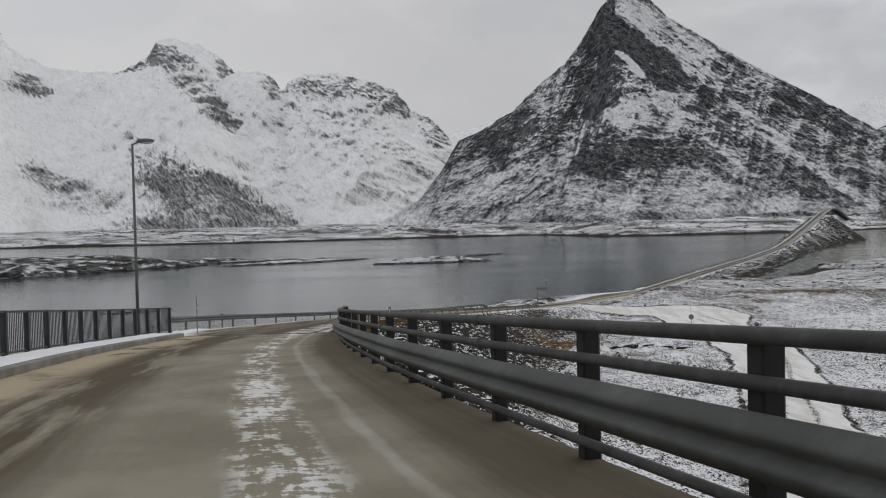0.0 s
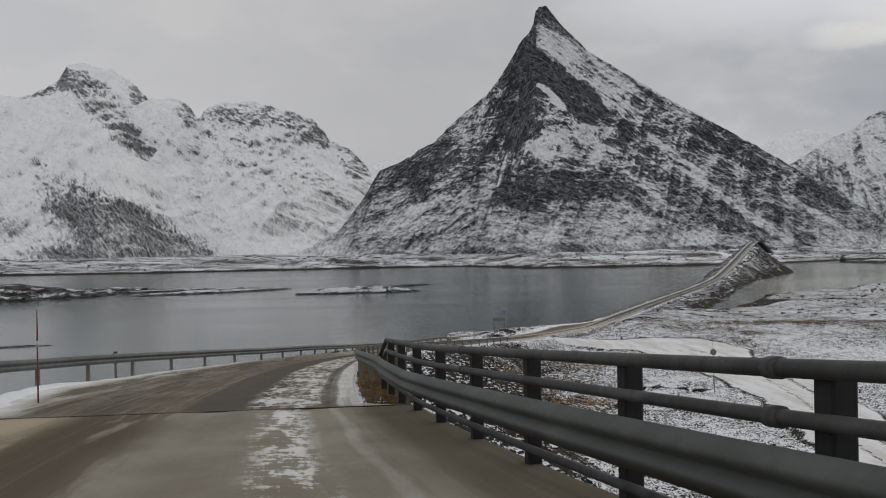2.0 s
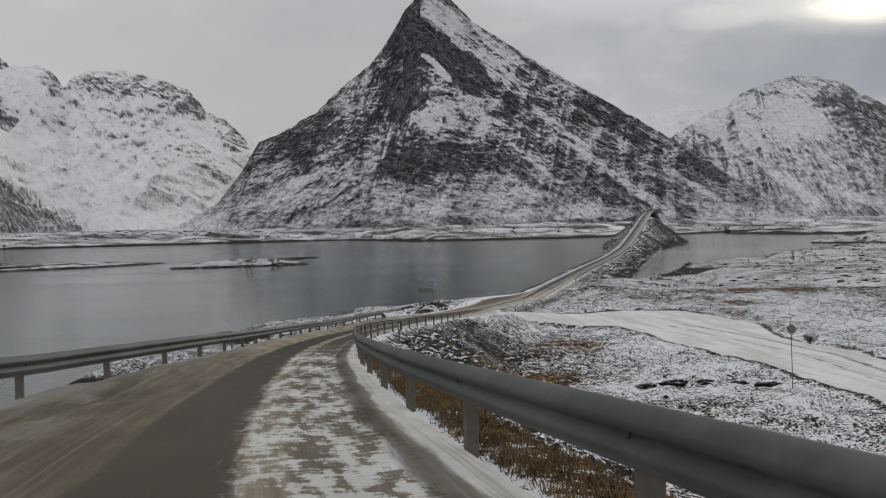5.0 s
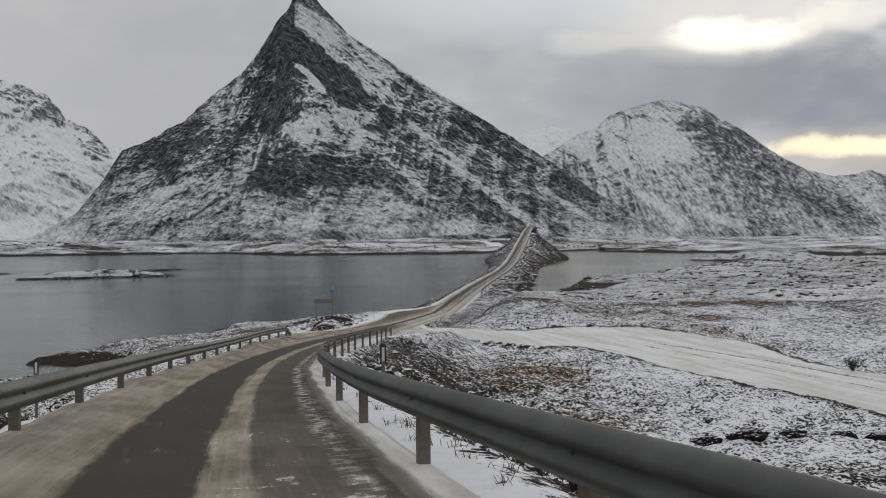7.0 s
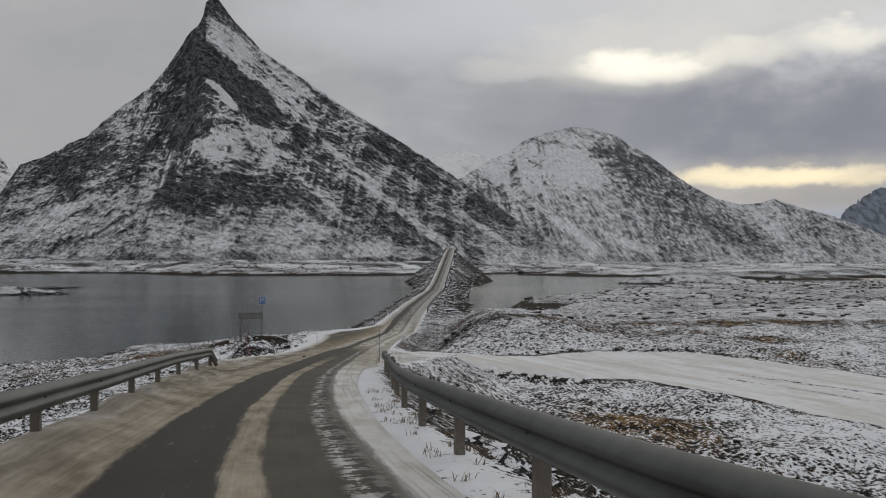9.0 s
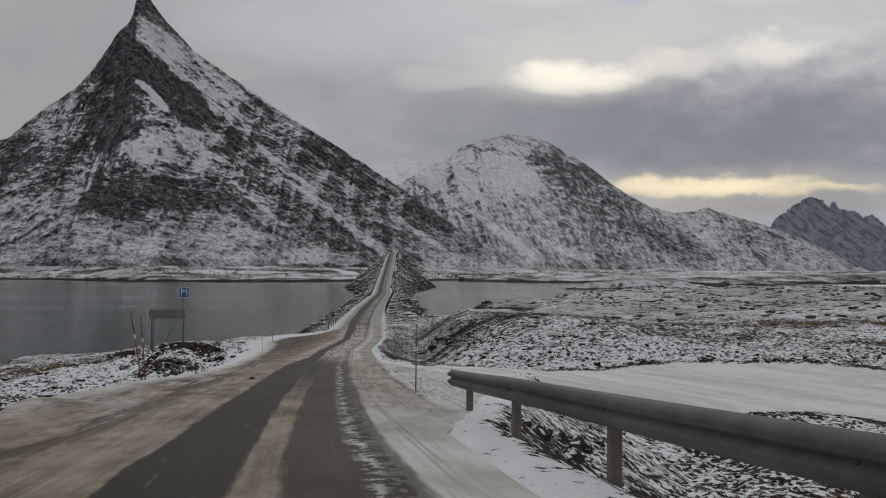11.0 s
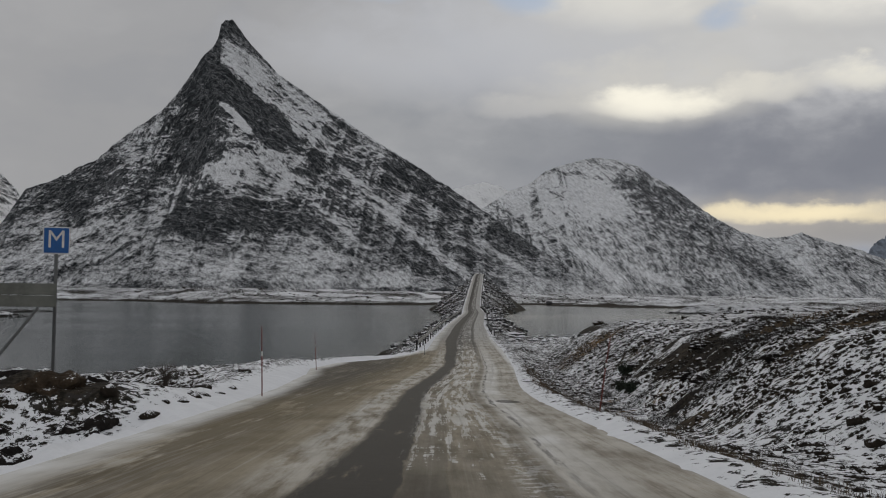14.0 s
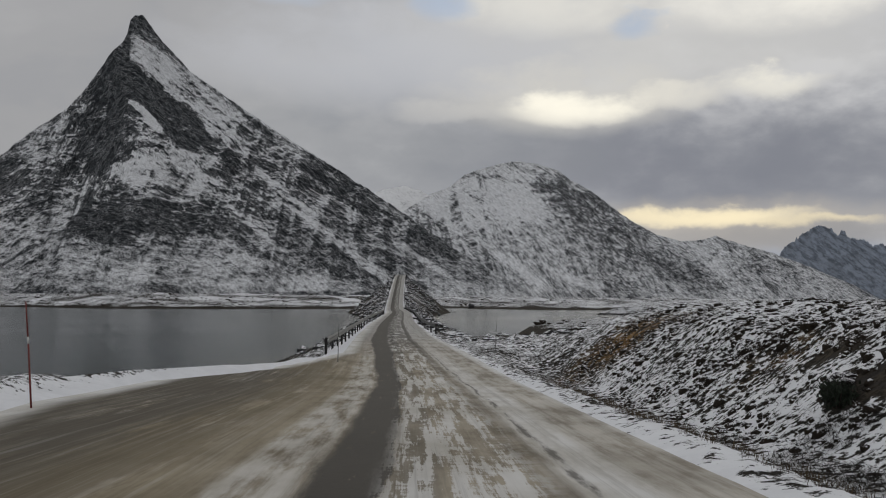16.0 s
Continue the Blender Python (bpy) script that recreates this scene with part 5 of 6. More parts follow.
def stand(name, x, y, z=None):
    return empty(name, x, y, land_z(x, y) if z is None else z)


def snow_pole(x, y, tall, lean=(0, 0), z=None, label="slim red snow pole with a pale band", red=True):
    p = stand("snow_pole", x, y, z)
    L = lambda f: (lean[0] * f, lean[1] * f, tall * f)
    part("shaft", tube_between((0, 0, -0.3), L(0.62), 0.018, 0.016), RED if red else GREY, p, smooth=True)
    part("reflective_band", tube_between(L(0.62), L(0.68), 0.019), WHITE, p, "white reflective band", smooth=True)
    part("tip", tube_between(L(0.68), L(1.0), 0.016, 0.011), RED if red else GREY, p, smooth=True)
    return tagged(p, label, "snow pole", "roadside snow poles")


snow_pole(25.9, -19.5, 2.0)
snow_pole(60.4, 153.6, 2.15, (-0.06, 0), 5.35)
snow_pole(66.8, 173.0, 1.9, (-0.16, -0.1), 4.75, "slim red snow pole at the snowbank")
snow_pole(68.12, 148.78, 2.1, (0.30, -0.13), 5.3)
snow_pole(51.3, 107.6, 1.75, (0.02, 0), 8.2, "slim grey snow pole at the end of the guard rail", False)
snow_pole(45.9, 113.9, 2.3, (-0.42, 0), 7.9, "slim red snow pole leaning beside another")
snow_pole(46.0, 114.1, 2.1, (-0.20, 0), 7.9, "slim red snow pole leaning beside another")
snow_pole(79.0, 191.5, 1.9, (0.04, 0), 4.0, "slim grey snow pole beside the causeway", False)
snow_pole(90.0, 199.0, 1.9, (0.12, 0), 3.9, "slim grey snow pole beside the causeway", False)


def delineator(x, y, top, face=0.0):
    p = empty("delineator_post", x, y, land_z(x, y))
    h = top - p.location.z
    p.rotation_euler = (0, 0, face)
    part("stake", box(0.10, 0.05, h - 0.2, 0.01, -0.2), TIMBER, p, "pale weathered stake")
    part("panel", box(0.16, 0.03, 0.52, 0.008, h - 0.52), BLACK, p, "black panel")
    bm = box(0.07, 0.012, 0.36, 0.003, h - 0.44)
    bmesh.ops.translate(bm, verts=bm.verts, vec=(0, -0.021, 0))
    part("reflector", bm, WHITE, p, "white reflector")
    return tagged(p, "black roadside marker post with a white reflector", "marker post", "marker posts")


delineator(33.65, -2.0, 18.58, 0.1)
delineator(36.9, 52.0, 13.5, -0.2)
delineator(21.6, 2.6, 17.95)
delineator(27.6, 64.0, 12.1)


def street_lamp():
    p = stand("street_lamp", 24.0, -22.3, 17.0)
    part("pole", tube_between((0, 0, 0), (0, 0, 10.9), 0.085, 0.05, 12), GREY, p, smooth=True)
    part("arm", tube_between((0, 0, 10.85), (0.45, -0.1, 11.0), 0.035), GREY, p, smooth=True)
    bm = bmesh.new()
    bmesh.ops.create_uvsphere(bm, u_segments=16, v_segments=8, radius=0.5, matrix=Matrix.Translation((0.62, -0.12, 11.0)) @ Matrix.Diagonal((0.85, 0.34, 0.22, 1)))
    part("head", bm, GREY, p, "grey lamp head", smooth=True)
    bm = bmesh.new()
    bmesh.ops.create_uvsphere(bm, u_segments=16, v_segments=8, radius=0.4, matrix=Matrix.Translation((0.68, -0.12, 10.93)) @ Matrix.Diagonal((0.8, 0.34, 0.18, 1)))
    part("lens", bm, GLASS, p, "pale lamp lens, unlit", smooth=True)
    return tagged(p, "tall grey street lamp on a slim pole, unlit", "street lamp")


street_lamp()


def letter_m(size, mat, parent, at):
    cu = bpy.data.curves.new("letter", "FONT")
    cu.body, cu.size, cu.extrude, cu.align_x, cu.align_y = "M", size, 0.006, "CENTER", "CENTER"
    tmp = bpy.data.objects.new("letter", cu)
    scene.collection.objects.link(tmp)
    me = bpy.data.meshes.new_from_object(tmp.evaluated_get(bpy.context.evaluated_depsgraph_get()))
    bpy.data.objects.remove(tmp)
    me.materials.clear()
    me.materials.append(mat)
    ob = put("letter", me, mat, parent, "white letter M")
    ob.rotation_euler, ob.location, ob.scale = (radians(90), 0, 0), at, (1.15, 1.25, 1)
    return ob


def passing_place_sign():
    p = stand("passing_place_sign", 55.0, 153.6, 6.3)
    p.rotation_euler = (0, 0, radians(-4))
    part("pole", tube_between((0, 0, -0.4), (0, 0, 3.75), 0.045, None, 10), GREY, p, smooth=True)
    bm = box(0.66, 0.03, 0.70, 0.012, 3.05)
    bmesh.ops.translate(bm, verts=bm.verts, vec=(0, -0.06, 0))
    panel = part("panel", bm, WHITE, p, "white-edged blue square panel")
    bm = box(0.60, 0.012, 0.64, 0.004, 3.08)
    bmesh.ops.translate(bm, verts=bm.verts, vec=(0, -0.082, 0))
    part("face", bm, BLUE, panel, "blue face")
    letter_m(0.52, WHITE, panel, (0, -0.092, 3.41))
    return tagged(p, "blue square passing-place sign with a white M on a pole", "road sign")


passing_place_sign()


def notice_board():
    p = stand("notice_board", 53.85, 153.2, 6.25)
    part("panel", box(2.35, 0.05, 0.29, 0.01, 2.05), BOARD, p, "grey back of a plank board")
    part("panel", box(2.35, 0.05, 0.29, 0.01, 1.75), BOARD, p, "grey back of a plank board")
    part("post", tube_between((-0.85, 0.08, -0.4), (-0.85, 0.08, 2.4), 0.05), GREY, p, smooth=True)
    part("post", tube_between((-0.98, 0.02, -0.4), (-0.98, 0.02, 2.3), 0.045), GREY, p, smooth=True)
    part("brace", tube_between((-0.88, -0.05, 2.0), (-1.15, -1.5, -0.5), 0.04), GREY, p, smooth=True)
    part("brace", tube_between((0.75, -0.05, 1.72), (-0.9, -1.6, -0.5), 0.04), GREY, p, smooth=True)
    return tagged(p, "back of a grey road board on braced posts", "notice board")


notice_board()


def round_sign():
    p = stand("round_sign", 67.6, 66.5)
    part("pole", tube_between((0, 0, -0.3), (-0.1, 0, 4.9), 0.035, 0.03), GREY, p, smooth=True)
    part("whip", tube_between((-0.1, 0, 4.9), (-0.35, 0, 7.4), 0.014, 0.008), GREY, p, smooth=True)
    bm = bmesh.new()
    bmesh.ops.create_cone(bm, cap_ends=True, segments=24, radius1=0.34, radius2=0.34, depth=0.03, matrix=Matrix.Translation((-0.1, -0.06, 4.5)) @ pose(0, 0, 0, 90))
    part("disc", bm, BOARD, p, "grey back of a round sign")
    return tagged(p, "grey back of a round sign on a tall pole", "road sign")


round_sign()

# ---- rocks and plants ----


def capped_rock(name, rock, cap=0.62, grain=3.0):
    """Dark stone with snow lying on what faces up."""
    m = Nodes(name)
    a, b = m.noise(grain, 5, 0.65), m.noise(grain * 4, 4, 0.7)
    top = m.math("ADD", m.normal_z(), m.math("MULTIPLY", m.math("SUBTRACT", m.math("ADD", m.math("MULTIPLY", a, 0.6), m.math("MULTIPLY", b, 0.4)), 0.5), 3.0))
    stone = m.mix(m.step(a, 0.35, 0.7), rock, tuple(v * 2.2 for v in rock))
    m.bump(m.math("ADD", a, m.math("MULTIPLY", b, 0.4)), 0.7, 0.12)
    return m.done(m.mix(m.step(top, cap - 0.07, cap + 0.07), stone, SNOW), 0.92, 0, 0.06)


DARK_ROCK, RIPRAP = capped_rock("dark_wet_rock", (0.014, 0.012, 0.011), 0.97), capped_rock("broken_stone", (0.030, 0.030, 0.030), 0.84, 2.0)
HEATH = capped_rock("heather_clump", (0.022, 0.018, 0.014), 0.90, 6.0)
BROWN = capped_rock("brown_rock", (0.034, 0.025, 0.017), 1.25)
BARE = plain("bare_stone", (0.055, 0.05, 0.045), 0.85, 0, 0.4, 5.0, 0.5)


def boulder_mesh(name, seed, sub=4, rough=0.45, flat=0.6):
    bm = bmesh.new()
    bmesh.ops.create_icosphere(bm, subdivisions=sub, radius=1.0)
    off = Vector((seed * 7.3, seed * 3.1, seed * 1.7))
    for v in bm.verts:
        d = 1 + rough * noise.fractal(v.co * 1.1 + off, 1.0, 2.0, 5) + 0.25 * rough * noise.noise(v.co * 3 + off)
        d -= 0.35 * rough * abs(noise.noise(v.co * 2.3 + off)) + 0.2 * rough * abs(noise.noise(v.co * 6.0 + off))
        v.co = Vector((v.co.x * d, v.co.y * d, v.co.z * d * flat))
    return bm


def boulder(name, x, y, size, seed, mat, label, z=None, sink=0.25, category="rock", turn=0.0, group=""):
    p = shared(boulder_mesh(name, seed), name, mat, False)
    ob = new(name, p)
    ob.location = (x, y, (land_z(x, y) if z is None else z) - sink * size[2])
    ob.scale, ob.rotation_euler = size, (0, 0, turn)
    return tagged(ob, label, category, group)


for k, (x, y, sx, sy, sz) in enumerate((
        (54.0, 151.4, 1.3, 1.0, 1.0), (52.4, 149.6, 1.1, 0.8, 0.9), (55.2, 150.3, 1.0, 1.2, 0.8), (52.2, 146.8, 1.1, 0.9, 0.9), (53.6, 147.6, 0.8, 0.7, 0.6), (50.6, 149.0, 0.8, 0.7, 0.6), (54.3, 146.2, 1.1, 0.8, 1.0), (52.9, 145.2, 0.9, 0.7, 0.8), (55.6, 147.4, 0.9, 0.8, 0.9), (54.6, 144.6, 0.6, 0.5, 0.5), (51.6, 144.2, 0.7, 0.5, 0.5))):
    boulder("rock", x, y, (sx, sy, sz), k + 1, DARK_ROCK, "dark brown rock with snow caught on it", sink=0.45, turn=k * 0.9, group="rocks below the sign")
boulder("rock", 52.9, 144.4, (0.85, 0.7, 0.95), 77, BROWN, "large bare brown rock below the sign", sink=0.35, turn=0.4, group="rocks below the sign")
boulder("rock", 55.0, 149.4, (0.8, 0.7, 0.8), 78, BROWN, "bare brown rock below the sign", sink=0.35, turn=1.4, group="rocks below the sign")
for k, (x, y, sx, sy, sz) in enumerate((
        (78.8, 161.8, 0.42, 0.3, 0.26), (78.3, 163.0, 0.8, 0.5, 0.5), (76.6, 156.6, 0.5, 0.4, 0.4), (80.3, 165.4, 0.6, 0.4, 0.4), (75.2, 153.8, 0.6, 0.45, 0.4), (82.0, 169.2, 0.5, 0.35, 0.3), (77.6, 155.0, 0.6, 0.45, 0.35), (74.6, 149.6, 0.5, 0.4, 0.3), (79.6, 160.4, 0.7, 0.5, 0.4))):
    boulder("rock", x, y, (sx, sy, sz), k + 21, DARK_ROCK, "dark rock on the heathy knoll", sink=0.45, turn=k * 1.3, group="rocks on the knoll")
for k in range(5):
    boulder("flat_stone", 58.2 + 2.2 * k, 71.4 - 0.6 * k, (0.85 + 0.1 * (k % 3), 0.4, 0.62), k + 41, DARK_ROCK, "dark flat boundary stone in a row", sink=-0.05, turn=-0.26, group="row of flat stones")
boulder("loose_stone", 49.5, 116.0, (0.085, 0.08, 0.14), 61, BARE, "loose stone at the road's edge", float(road_z(116.0)) + 0.06)
boulder("loose_stone", 78.0, 132.5, (0.28, 0.2, 0.22), 62, BARE, "dark stone on the snowed track", 6.0)


def scatter(name, places, sizes, mat, label, category, seed, sub=1, flat=0.7, kinds=6):
    """Many small lumps in one mesh."""
    rng = np.random.default_rng(seed)
    protos = []
    for k in range(kinds):
        bm = boulder_mesh(name, seed + k * 3, sub, 0.5, flat)
        bm.verts.ensure_lookup_table()
        protos.append((np.array([v.co[:] for v in bm.verts]), np.array([[v.index for v in f.verts] for f in bm.faces])))
        bm.free()
    V, F, n = [], [], 0
    for (x, y, z), s in zip(places, sizes):
        pv, pf = protos[rng.integers(kinds)]
        a, e = rng.uniform(0, 2 * math.pi), rng.uniform(0.7, 1.4)
        c, q = math.cos(a), math.sin(a)
        w = pv * (s * e, s / e, s)
        V.append(np.stack([w[:, 0] * c - w[:, 1] * q + x, w[:, 0] * q + w[:, 1] * c + y, w[:, 2] + z - 0.22 * s], -1))
        F.append(pf + n)
        n += len(pv)
    return tagged(put(name, mesh_of(name, np.concatenate(V), np.concatenate(F), mat is HEATH), mat), label, category, kind="stuff")


def spread(rng, count, x0, x1, y0, y1, keep):
    x, y = rng.uniform(x0, x1, count), rng.uniform(y0, y1, count)
    z = ground_height(x, y)
    off = x - road_x(y)
    ok = keep(x, y, z, off) & (z > 0.3) & (parking(x, y) < 0.25) & ((off > right_edge(y) + 1.3) | (off < left_edge(y) - 1.3))
    return np.stack([x, y, z], -1)[ok]


rng = np.random.default_rng(7)
P = spread(rng, 9000, 30, 62, -25, 104, lambda x, y, z, o: (o > 2.4) & (o < 13) & (rng.random(len(x)) > 0.8 * sstep(y, 55, 80)))
scatter("bank_stones", P, rng.uniform(0.10, 0.42, len(P)), RIPRAP, "broken stone on the road bank, snow on top", "stones", 101)
P = spread(rng, 17000, 40, 130, -10, 190, lambda x, y, z, o: (o > 5) & (fbm(x, y, 9, 3, 0.5, 33) > -0.1))
scatter("heather_clumps", P, rng.uniform(0.04, 0.13, len(P)) * (1 + 0.9 * (rng.random(len(P)) > 0.93)), HEATH, "dark heather clumps with snow on top", "heather", 131)
P = spread(rng, 11000, 62, 96, 126, 192, lambda x, y, z, o: (o > 3.3) & (fbm(x, y, 5, 3, 0.6, 35) > -0.12))
P = np.concatenate([P, spread(rng, 24000, 66, 96, 136, 192, lambda x, y, z, o: (o > 6.2) & (o < 15) & (fbm(x, y, 3, 3, 0.6, 42) > 0.04))])
scatter("knoll_heather", P, rng.uniform(0.05, 0.12, len(P)) * (1 + 0.8 * (rng.random(len(P)) > 0.9)), HEATH, "dark heather clumps on the snowy knoll", "heather", 145, flat=0.85)
P = spread(rng, 5000, 20, 62, 60, 190, lambda x, y, z, o: (o < -4) & (fbm(x, y, 7, 3, 0.5, 34) > -0.15))
scatter("shore_clumps", P, rng.uniform(0.08, 0.32, len(P)), HEATH, "dark heather and stones above the shore", "heather", 161)
P = spread(rng, 26000, 90, 330, 215, 740, lambda x, y, z, o: (np.abs(o) > 3.6) & (np.abs(o) < 24))
scatter("causeway_stones", P, rng.uniform(0.3, 0.8, len(P)) * (1 + 0.9 * (rng.random(len(P)) > 0.92)), RIPRAP, "rough stone along the causeway, dusted with snow", "stones", 191)
P = spread(rng, 4500, 95, 420, 180, 480, lambda x, y, z, o: (o > 14))
scatter("far_heath", P, rng.uniform(0.25, 0.9, len(P)), HEATH, "dark heath lumps on the snowy flat", "heather", 221)

GRASS = plain("dead_tan_grass", (0.21, 0.130, 0.055), 0.9, 0, 0.6, 9.0)
WEED = plain("dry_weeds", (0.11, 0.080, 0.048), 0.9, 0, 0.5, 9.0)
TWIG = plain("bare_twigs", (0.05, 0.038, 0.030), 0.9, 0, 0.3, 9.0)


def tufts(name, P, tall, spreadw, blades, mat, label, category, seed, width=0.012):
    rng = np.random.default_rng(seed)
    V, F = [], []
    for x, y, z in P:
        for _ in range(blades):
            a, t = rng.uniform(0, 2 * math.pi), tall * rng.uniform(0.5, 1.2)
            bx, by = x + rng.normal(0, spreadw * 0.4), y + rng.normal(0, spreadw * 0.4)
            dx, dy = math.cos(a) * spreadw * rng.uniform(0.3, 1.2), math.sin(a) * spreadw * rng.uniform(0.3, 1.2)
            n = len(V)
            wx, wy = -math.sin(a) * width, math.cos(a) * width
            V += [(bx - wx, by - wy, z - 0.03), (bx + wx, by + wy, z - 0.03), (bx + dx * 0.5 + wx * 0.7, by + dy * 0.5 + wy * 0.7, z + t * 0.7),
                  (bx + dx * 0.5 - wx * 0.7, by + dy * 0.5 - wy * 0.7, z + t * 0.7), (bx + dx, by + dy, z + t)]
            F += [(n, n + 1, n + 2), (n, n + 2, n + 3), (n + 3, n + 2, n + 4)]
    return tagged(put(name, mesh_of(name, V, F), mat), label, category, kind="stuff")


y = np.concatenate([rng.uniform(-23, 30, 2600), rng.uniform(30, 84, 110)])
o = right_edge(y) + 0.2 + 0.9 * rng.random(len(y)) ** 1.5
gx, gy = beside(y, o)
P = np.stack([gx, gy, ground_height(gx, gy)], -1)
tufts("bank_grass", P, 0.075, 0.13, 12, GRASS, "tan dead grass along the road's edge", "grass", 5, 0.005)
P = np.concatenate([spread(rng, 2600, 78, 124, 140, 156, lambda x, y, z, o: (o > 6) & (fbm(x, y, 6, 2, 0.5, 36) > 0.0)), spread(rng, 900, 34, 56, 158, 178, lambda x, y, z, o: o < -5)])
tufts("heath_grass", P, 0.20, 0.22, 8, GRASS, "tan dead grass in the heath", "grass", 6, 0.008)
y = rng.uniform(127, 178, 900)
gx, gy = beside(y, right_edge(y) + 0.5 + np.abs(rng.normal(0, 0.55, len(y))))
P = np.stack([gx, gy, ground_height(gx, gy)], -1)
tufts("edge_weeds", P, 0.11, 0.09, 6, WEED, "thin dry weeds along the snowy road edge", "weeds", 15, 0.003)
HEATHER = plain("brown_heather", (0.022, 0.017, 0.012), 0.9, 0, 0.6, 9.0)
P = np.concatenate([spread(rng, 5000, 64, 100, 126, 190, lambda x, y, z, o: (o > 3.5) & (fbm(x, y, 5, 3, 0.5, 38) > -0.05)), spread(rng, 16000, 72, 85, 147, 172, lambda x, y, z, o: (o > 6.5) & (fbm(x, y, 2.5, 3, 0.5, 47) > 0.1)), spread(rng, 2500, 36, 60, 110, 180, lambda x, y, z, o: (o < -4) & (fbm(x, y, 4, 3, 0.5, 39) > 0.0))])
tufts("heather_tussocks", P, 0.07, 0.28, 10, HEATHER, "dark brown heather tussocks standing through the snow", "heather", 9, 0.006)
P = np.stack([rng.normal(47.9, 0.75, 480), rng.normal(124.6, 1.2, 480)], -1)
P = np.column_stack([P, ground_height(P[:, 0], P[:, 1])])
tufts("dry_reeds", P, 0.42, 0.12, 9, TWIG, "dark dry weed stalks by the road", "reeds", 8, 0.005)


def bare_bush(x, y, tall, seed):
    rng = np.random.default_rng(seed)
    p = stand("bare_bush", x, y)
    bm = bmesh.new()
    for _ in range(26):
        a, r = rng.uniform(0, 6.28), rng.uniform(0.1, 0.6) * tall
        mid = Vector((math.cos(a) * r * 0.4, math.sin(a) * r * 0.4, tall * rng.uniform(0.4, 0.6)))
        end = Vector((math.cos(a) * r, math.sin(a) * r, tall * rng.uniform(0.75, 1.1)))
        for s, e, w in ((Vector((0, 0, -0.1)), mid, 0.014), (mid, end, 0.008), (mid, end + Vector((0.15 * math.sin(a), 0.15, -0.1)), 0.006)):
            t = tube_between(s, e, w, w * 0.6, 4)
            me = bpy.data.meshes.new("twig")
            t.to_mesh(me)
            t.free()
            bm.from_mesh(me)
            bpy.data.meshes.remove(me)
    part("brushwood", bm, TWIG, p)
    return tagged(p, "small bare bush of thin dark twigs", "bush")


bare_bush(58.2, 157.5, 0.9, 1)
bare_bush(66.2, 190.4, 0.9, 2)
bare_bush(66.9, 190.0, 0.7, 3)
bare_bush(35.5, 37.0, 0.7, 4)

JUNIPER = plain("juniper_needles", (0.028, 0.042, 0.024), 0.85, 0, 0.6, 9.0)


def juniper(x, y, wide, tall, seed):
    """A low shrub: bent stems that carry many small upright sprays."""
    rng = np.random.default_rng(seed)
    p = stand("juniper_shrub", x, y)
    stems, V, F = bmesh.new(), [], []
    for _ in range(16):
        a, r, t = rng.uniform(0, 6.28), wide * rng.uniform(0.15, 0.55), tall * rng.uniform(0.5, 1.0)
        tip = Vector((math.cos(a) * r, math.sin(a) * r, t))
        stem = tube_between((0, 0, -0.1), tip, 0.018, 0.008, 4)
        me = bpy.data.meshes.new("stem")
        stem.to_mesh(me)
        stem.free()
        stems.from_mesh(me)
        bpy.data.meshes.remove(me)
        for _ in range(55):
            c = tip * rng.uniform(0.35, 1.0) + Vector(rng.normal(0, 0.09, 3))
            d = Vector((rng.normal(0, 0.5), rng.normal(0, 0.5), rng.uniform(0.3, 1.0))).normalized() * rng.uniform(0.06, 0.16)
            w = d.cross(Vector(rng.normal(0, 1, 3))).normalized() * 0.022
            n = len(V)
            V += [tuple(c - w), tuple(c + w), tuple(c + d)]
            F.append((n, n + 1, n + 2))
    part("stems", stems, TWIG, p)
    put("sprays", mesh_of("sprays", V, F), JUNIPER, p, "dark green needle sprays")
    return tagged(p, "low dark green juniper shrub in the snow", "shrub", "junipers on the knoll")


juniper(81.0, 168.6, 0.7, 0.42, 21)
juniper(78.5, 164.8, 0.5, 0.34, 22)
juniper(77.4, 162.2, 0.4, 0.30, 24)
juniper(82.9, 91.1, 1.6, 1.1, 23)

# ---- skerries and far things ----
SKERRY = mountain_material("skerry_rock_and_snow", 0.5, (0.022, 0.021, 0.019), 0.14)


def skerry(cx, cy, rx, ry, turn, top, seed, label, base=0.55, patchy=0.9):
    n = 90
    u = np.linspace(-1.35, 1.35, n)
    U, V = np.meshgrid(u * rx, u * ry)
    c, s = math.cos(radians(turn)), math.sin(radians(turn))
    X, Y = cx + U * c - V * s, cy + U * s + V * c
    Z = mound(X, Y, cx, cy, rx, ry, turn, top, seed)
    Z = np.where(Z > 0, Z + 0.12 * top * fbm(X, Y, 9, 5, 0.6, seed + 3) * np.clip(Z / top * 3, 0, 1), Z)
    me = mesh_of("skerry", np.stack([X, Y, Z], -1).reshape(-1, 3), grid_faces(n, n), True)
    face_map(me, U, V)
    attribute(me, "cover", base + 0.06 + patchy * fbm(X, Y, 4.5, 3, 0.8, seed + 8) - 1.4 * (1 - sstep(Z, 0.35, 0.9)))
    return tagged(put("skerry", me, SKERRY), label, "skerry", "skerries in the sound")


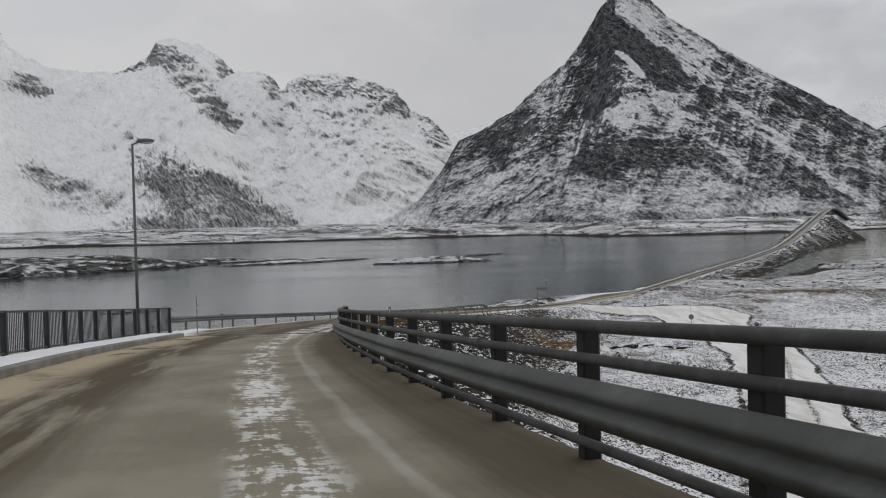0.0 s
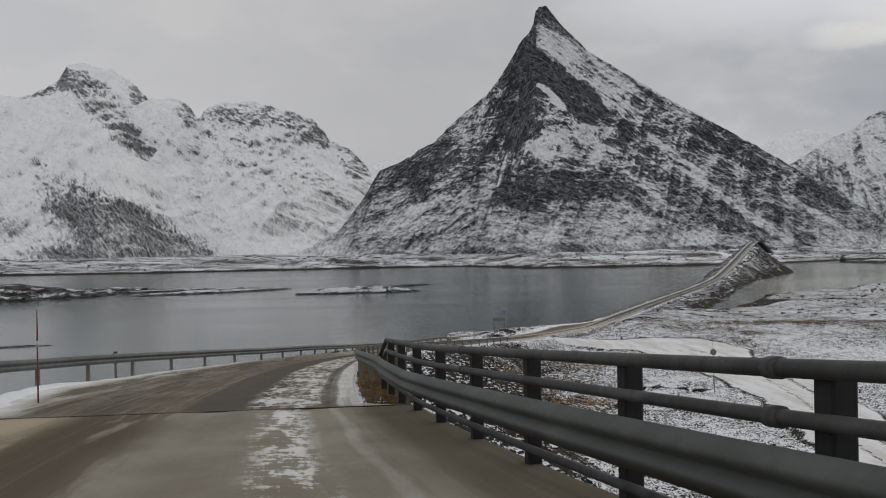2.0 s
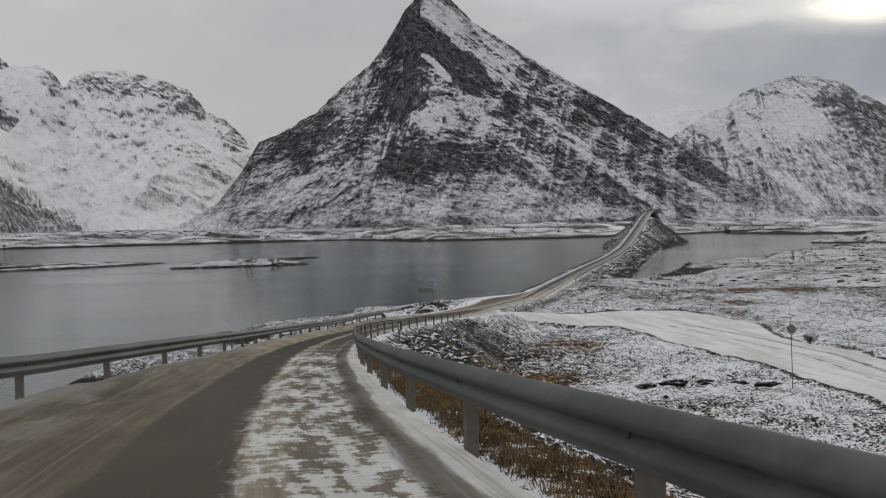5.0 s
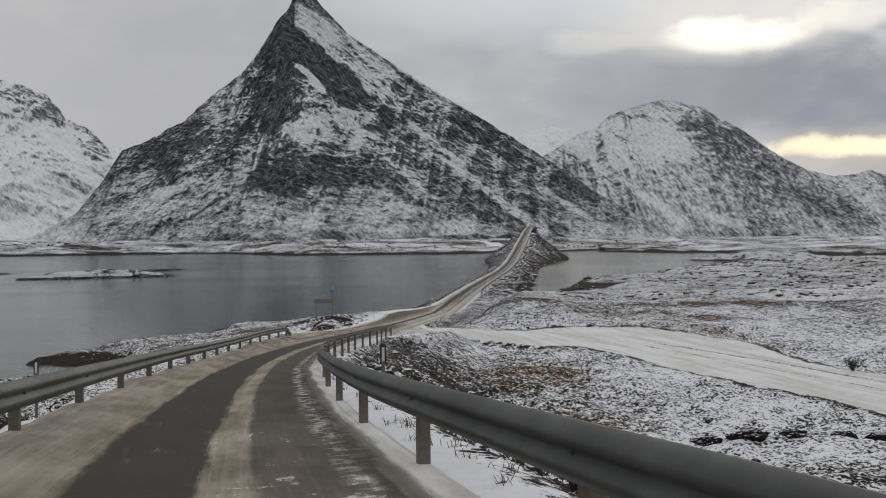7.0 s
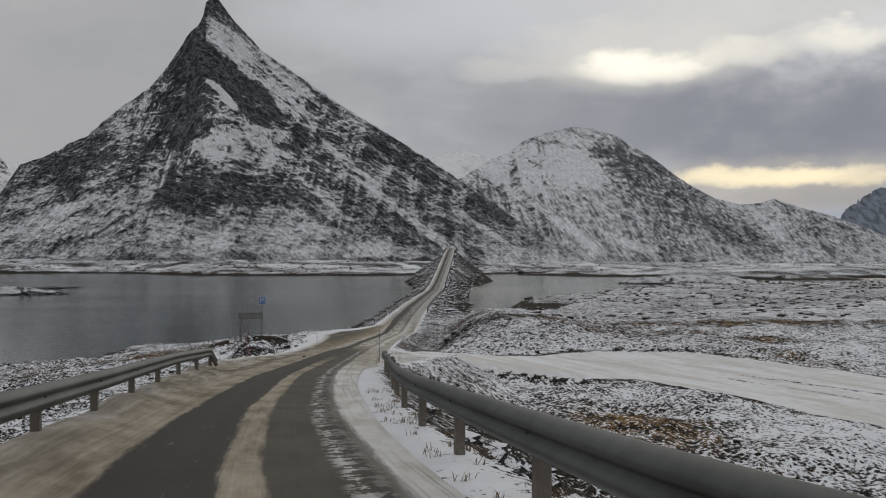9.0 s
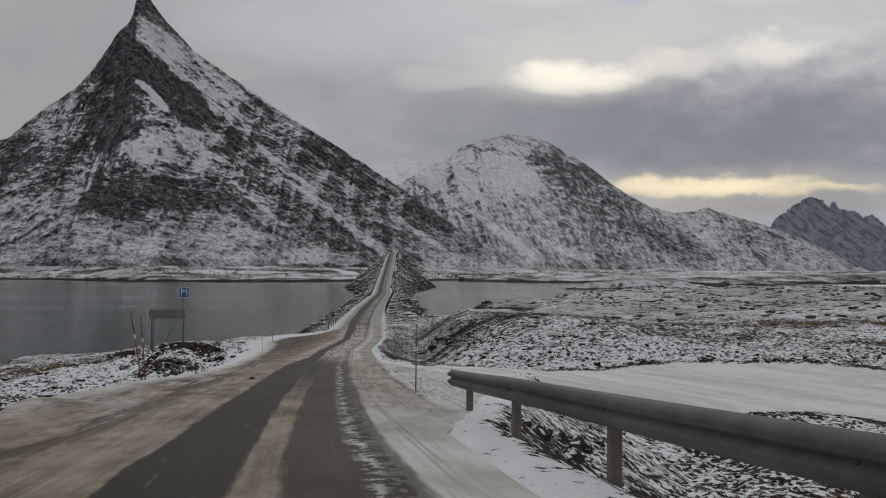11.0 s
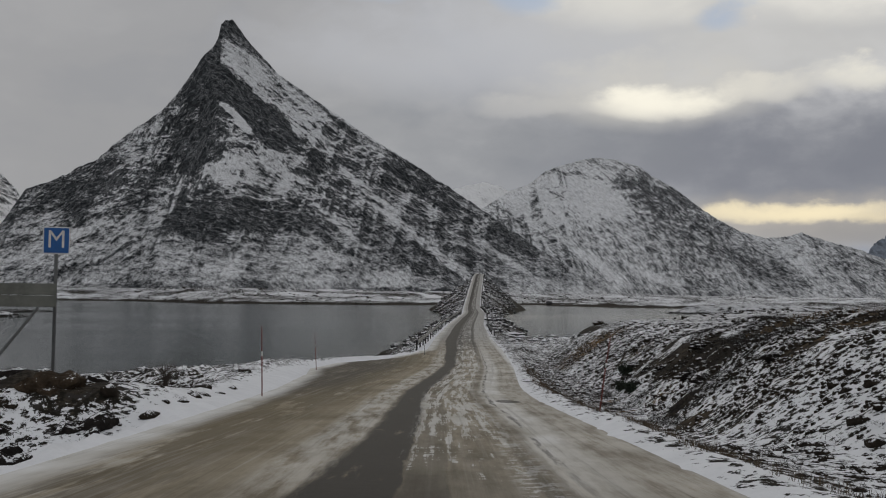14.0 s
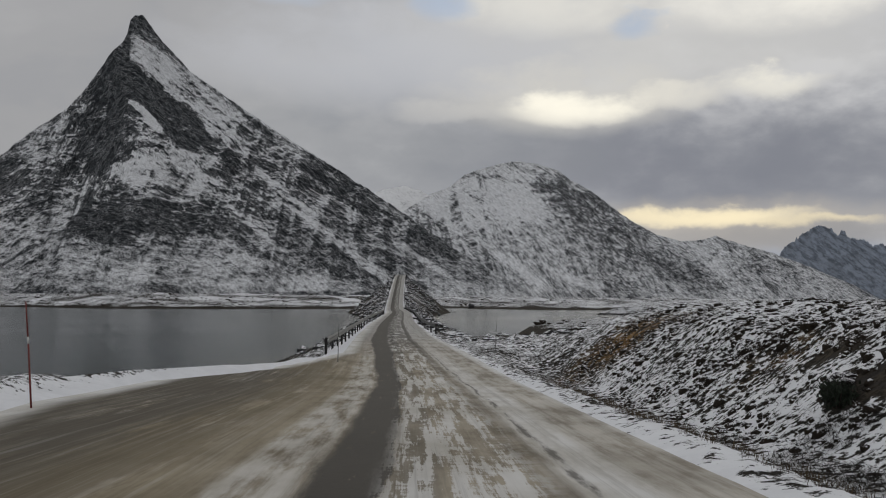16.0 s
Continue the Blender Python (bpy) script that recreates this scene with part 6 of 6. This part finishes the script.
skerry(-190, 440, 128, 38, 52, 8.5, 201, "scrubby rock island dusted with snow", 0.30)
skerry(-62, 512, 48, 8, 42, 1.7, 203, "low dark skerry with a little snow", 0.6)
skerry(-78, 545, 45, 6, 25, 1.4, 204, "low dark skerry with a little snow", 0.55)
skerry(18, 478, 32, 7, 14, 3.4, 206, "low dark skerry with a snowy top", 0.6)
skerry(430, 605, 46, 22, -25, 6.0, 210, "snowy rock islet with a dark tide line", 0.62, 0.8)
skerry(44, 565, 18, 4, 45, 1.0, 207, "thin dark skerry awash in the sound", 0.2)
skerry(-56, 208, 7, 1.6, 20, 0.35, 208, "wet dark rock awash", -0.5)


def far_hut(x, y):
    p = stand("far_hut", x, y)
    part("wall", box(5, 4, 3.4, 0.1, -0.5), PAINT, p)
    bm = bmesh.new()
    vs = [bm.verts.new(v) for v in ((-2.8, -2.4, 2.8), (2.8, -2.4, 2.8), (2.8, 2.4, 2.8), (-2.8, 2.4, 2.8), (-2.8, 0, 5.0), (2.8, 0, 5.0))]
    for f in ((0, 1, 5, 4), (2, 3, 4, 5), (0, 4, 3), (1, 2, 5), (3, 2, 1, 0)):
        bm.faces.new([vs[i] for i in f])
    part("roof", bm, BLACK, p, "dark pitched roof")
    return tagged(p, "small dark far-off hut on the shore", "hut")


far_hut(545, 1085)

# ---- rocks and scrub along the far shore ----
P = spread(rng, 11000, -700, 1500, 950, 1420, lambda x, y, z, o: (z > 0.9) & (np.abs(o) > 8) & (fbm(x, y, 60, 3, 0.5, 37) > -0.05))
scatter("far_shore_rocks", P, rng.uniform(0.6, 2.3, len(P)), HEATH, "dark rocks and scrub on the far snowy shore", "rocks", 241, flat=0.55)

# ---- grit on the snow of the junction ----
y = rng.uniform(106, 125, 3000)
o = rng.uniform(2.6, 8.5, len(y))
gx, gy = beside(y, o)
lot = np.where(o < right_edge(y), road_z(y) + 0.012, ground_height(gx, gy))
keep = fbm(gx, gy, 4, 3, 0.6, 43) > -0.05
P = np.stack([gx, gy, np.maximum(lot, ground_height(gx, gy))], -1)[keep]
scatter("loose_grit", P, rng.uniform(0.006, 0.017, len(P)), BARE, "dark grit strewn on the packed snow", "grit", 261, kinds=3)
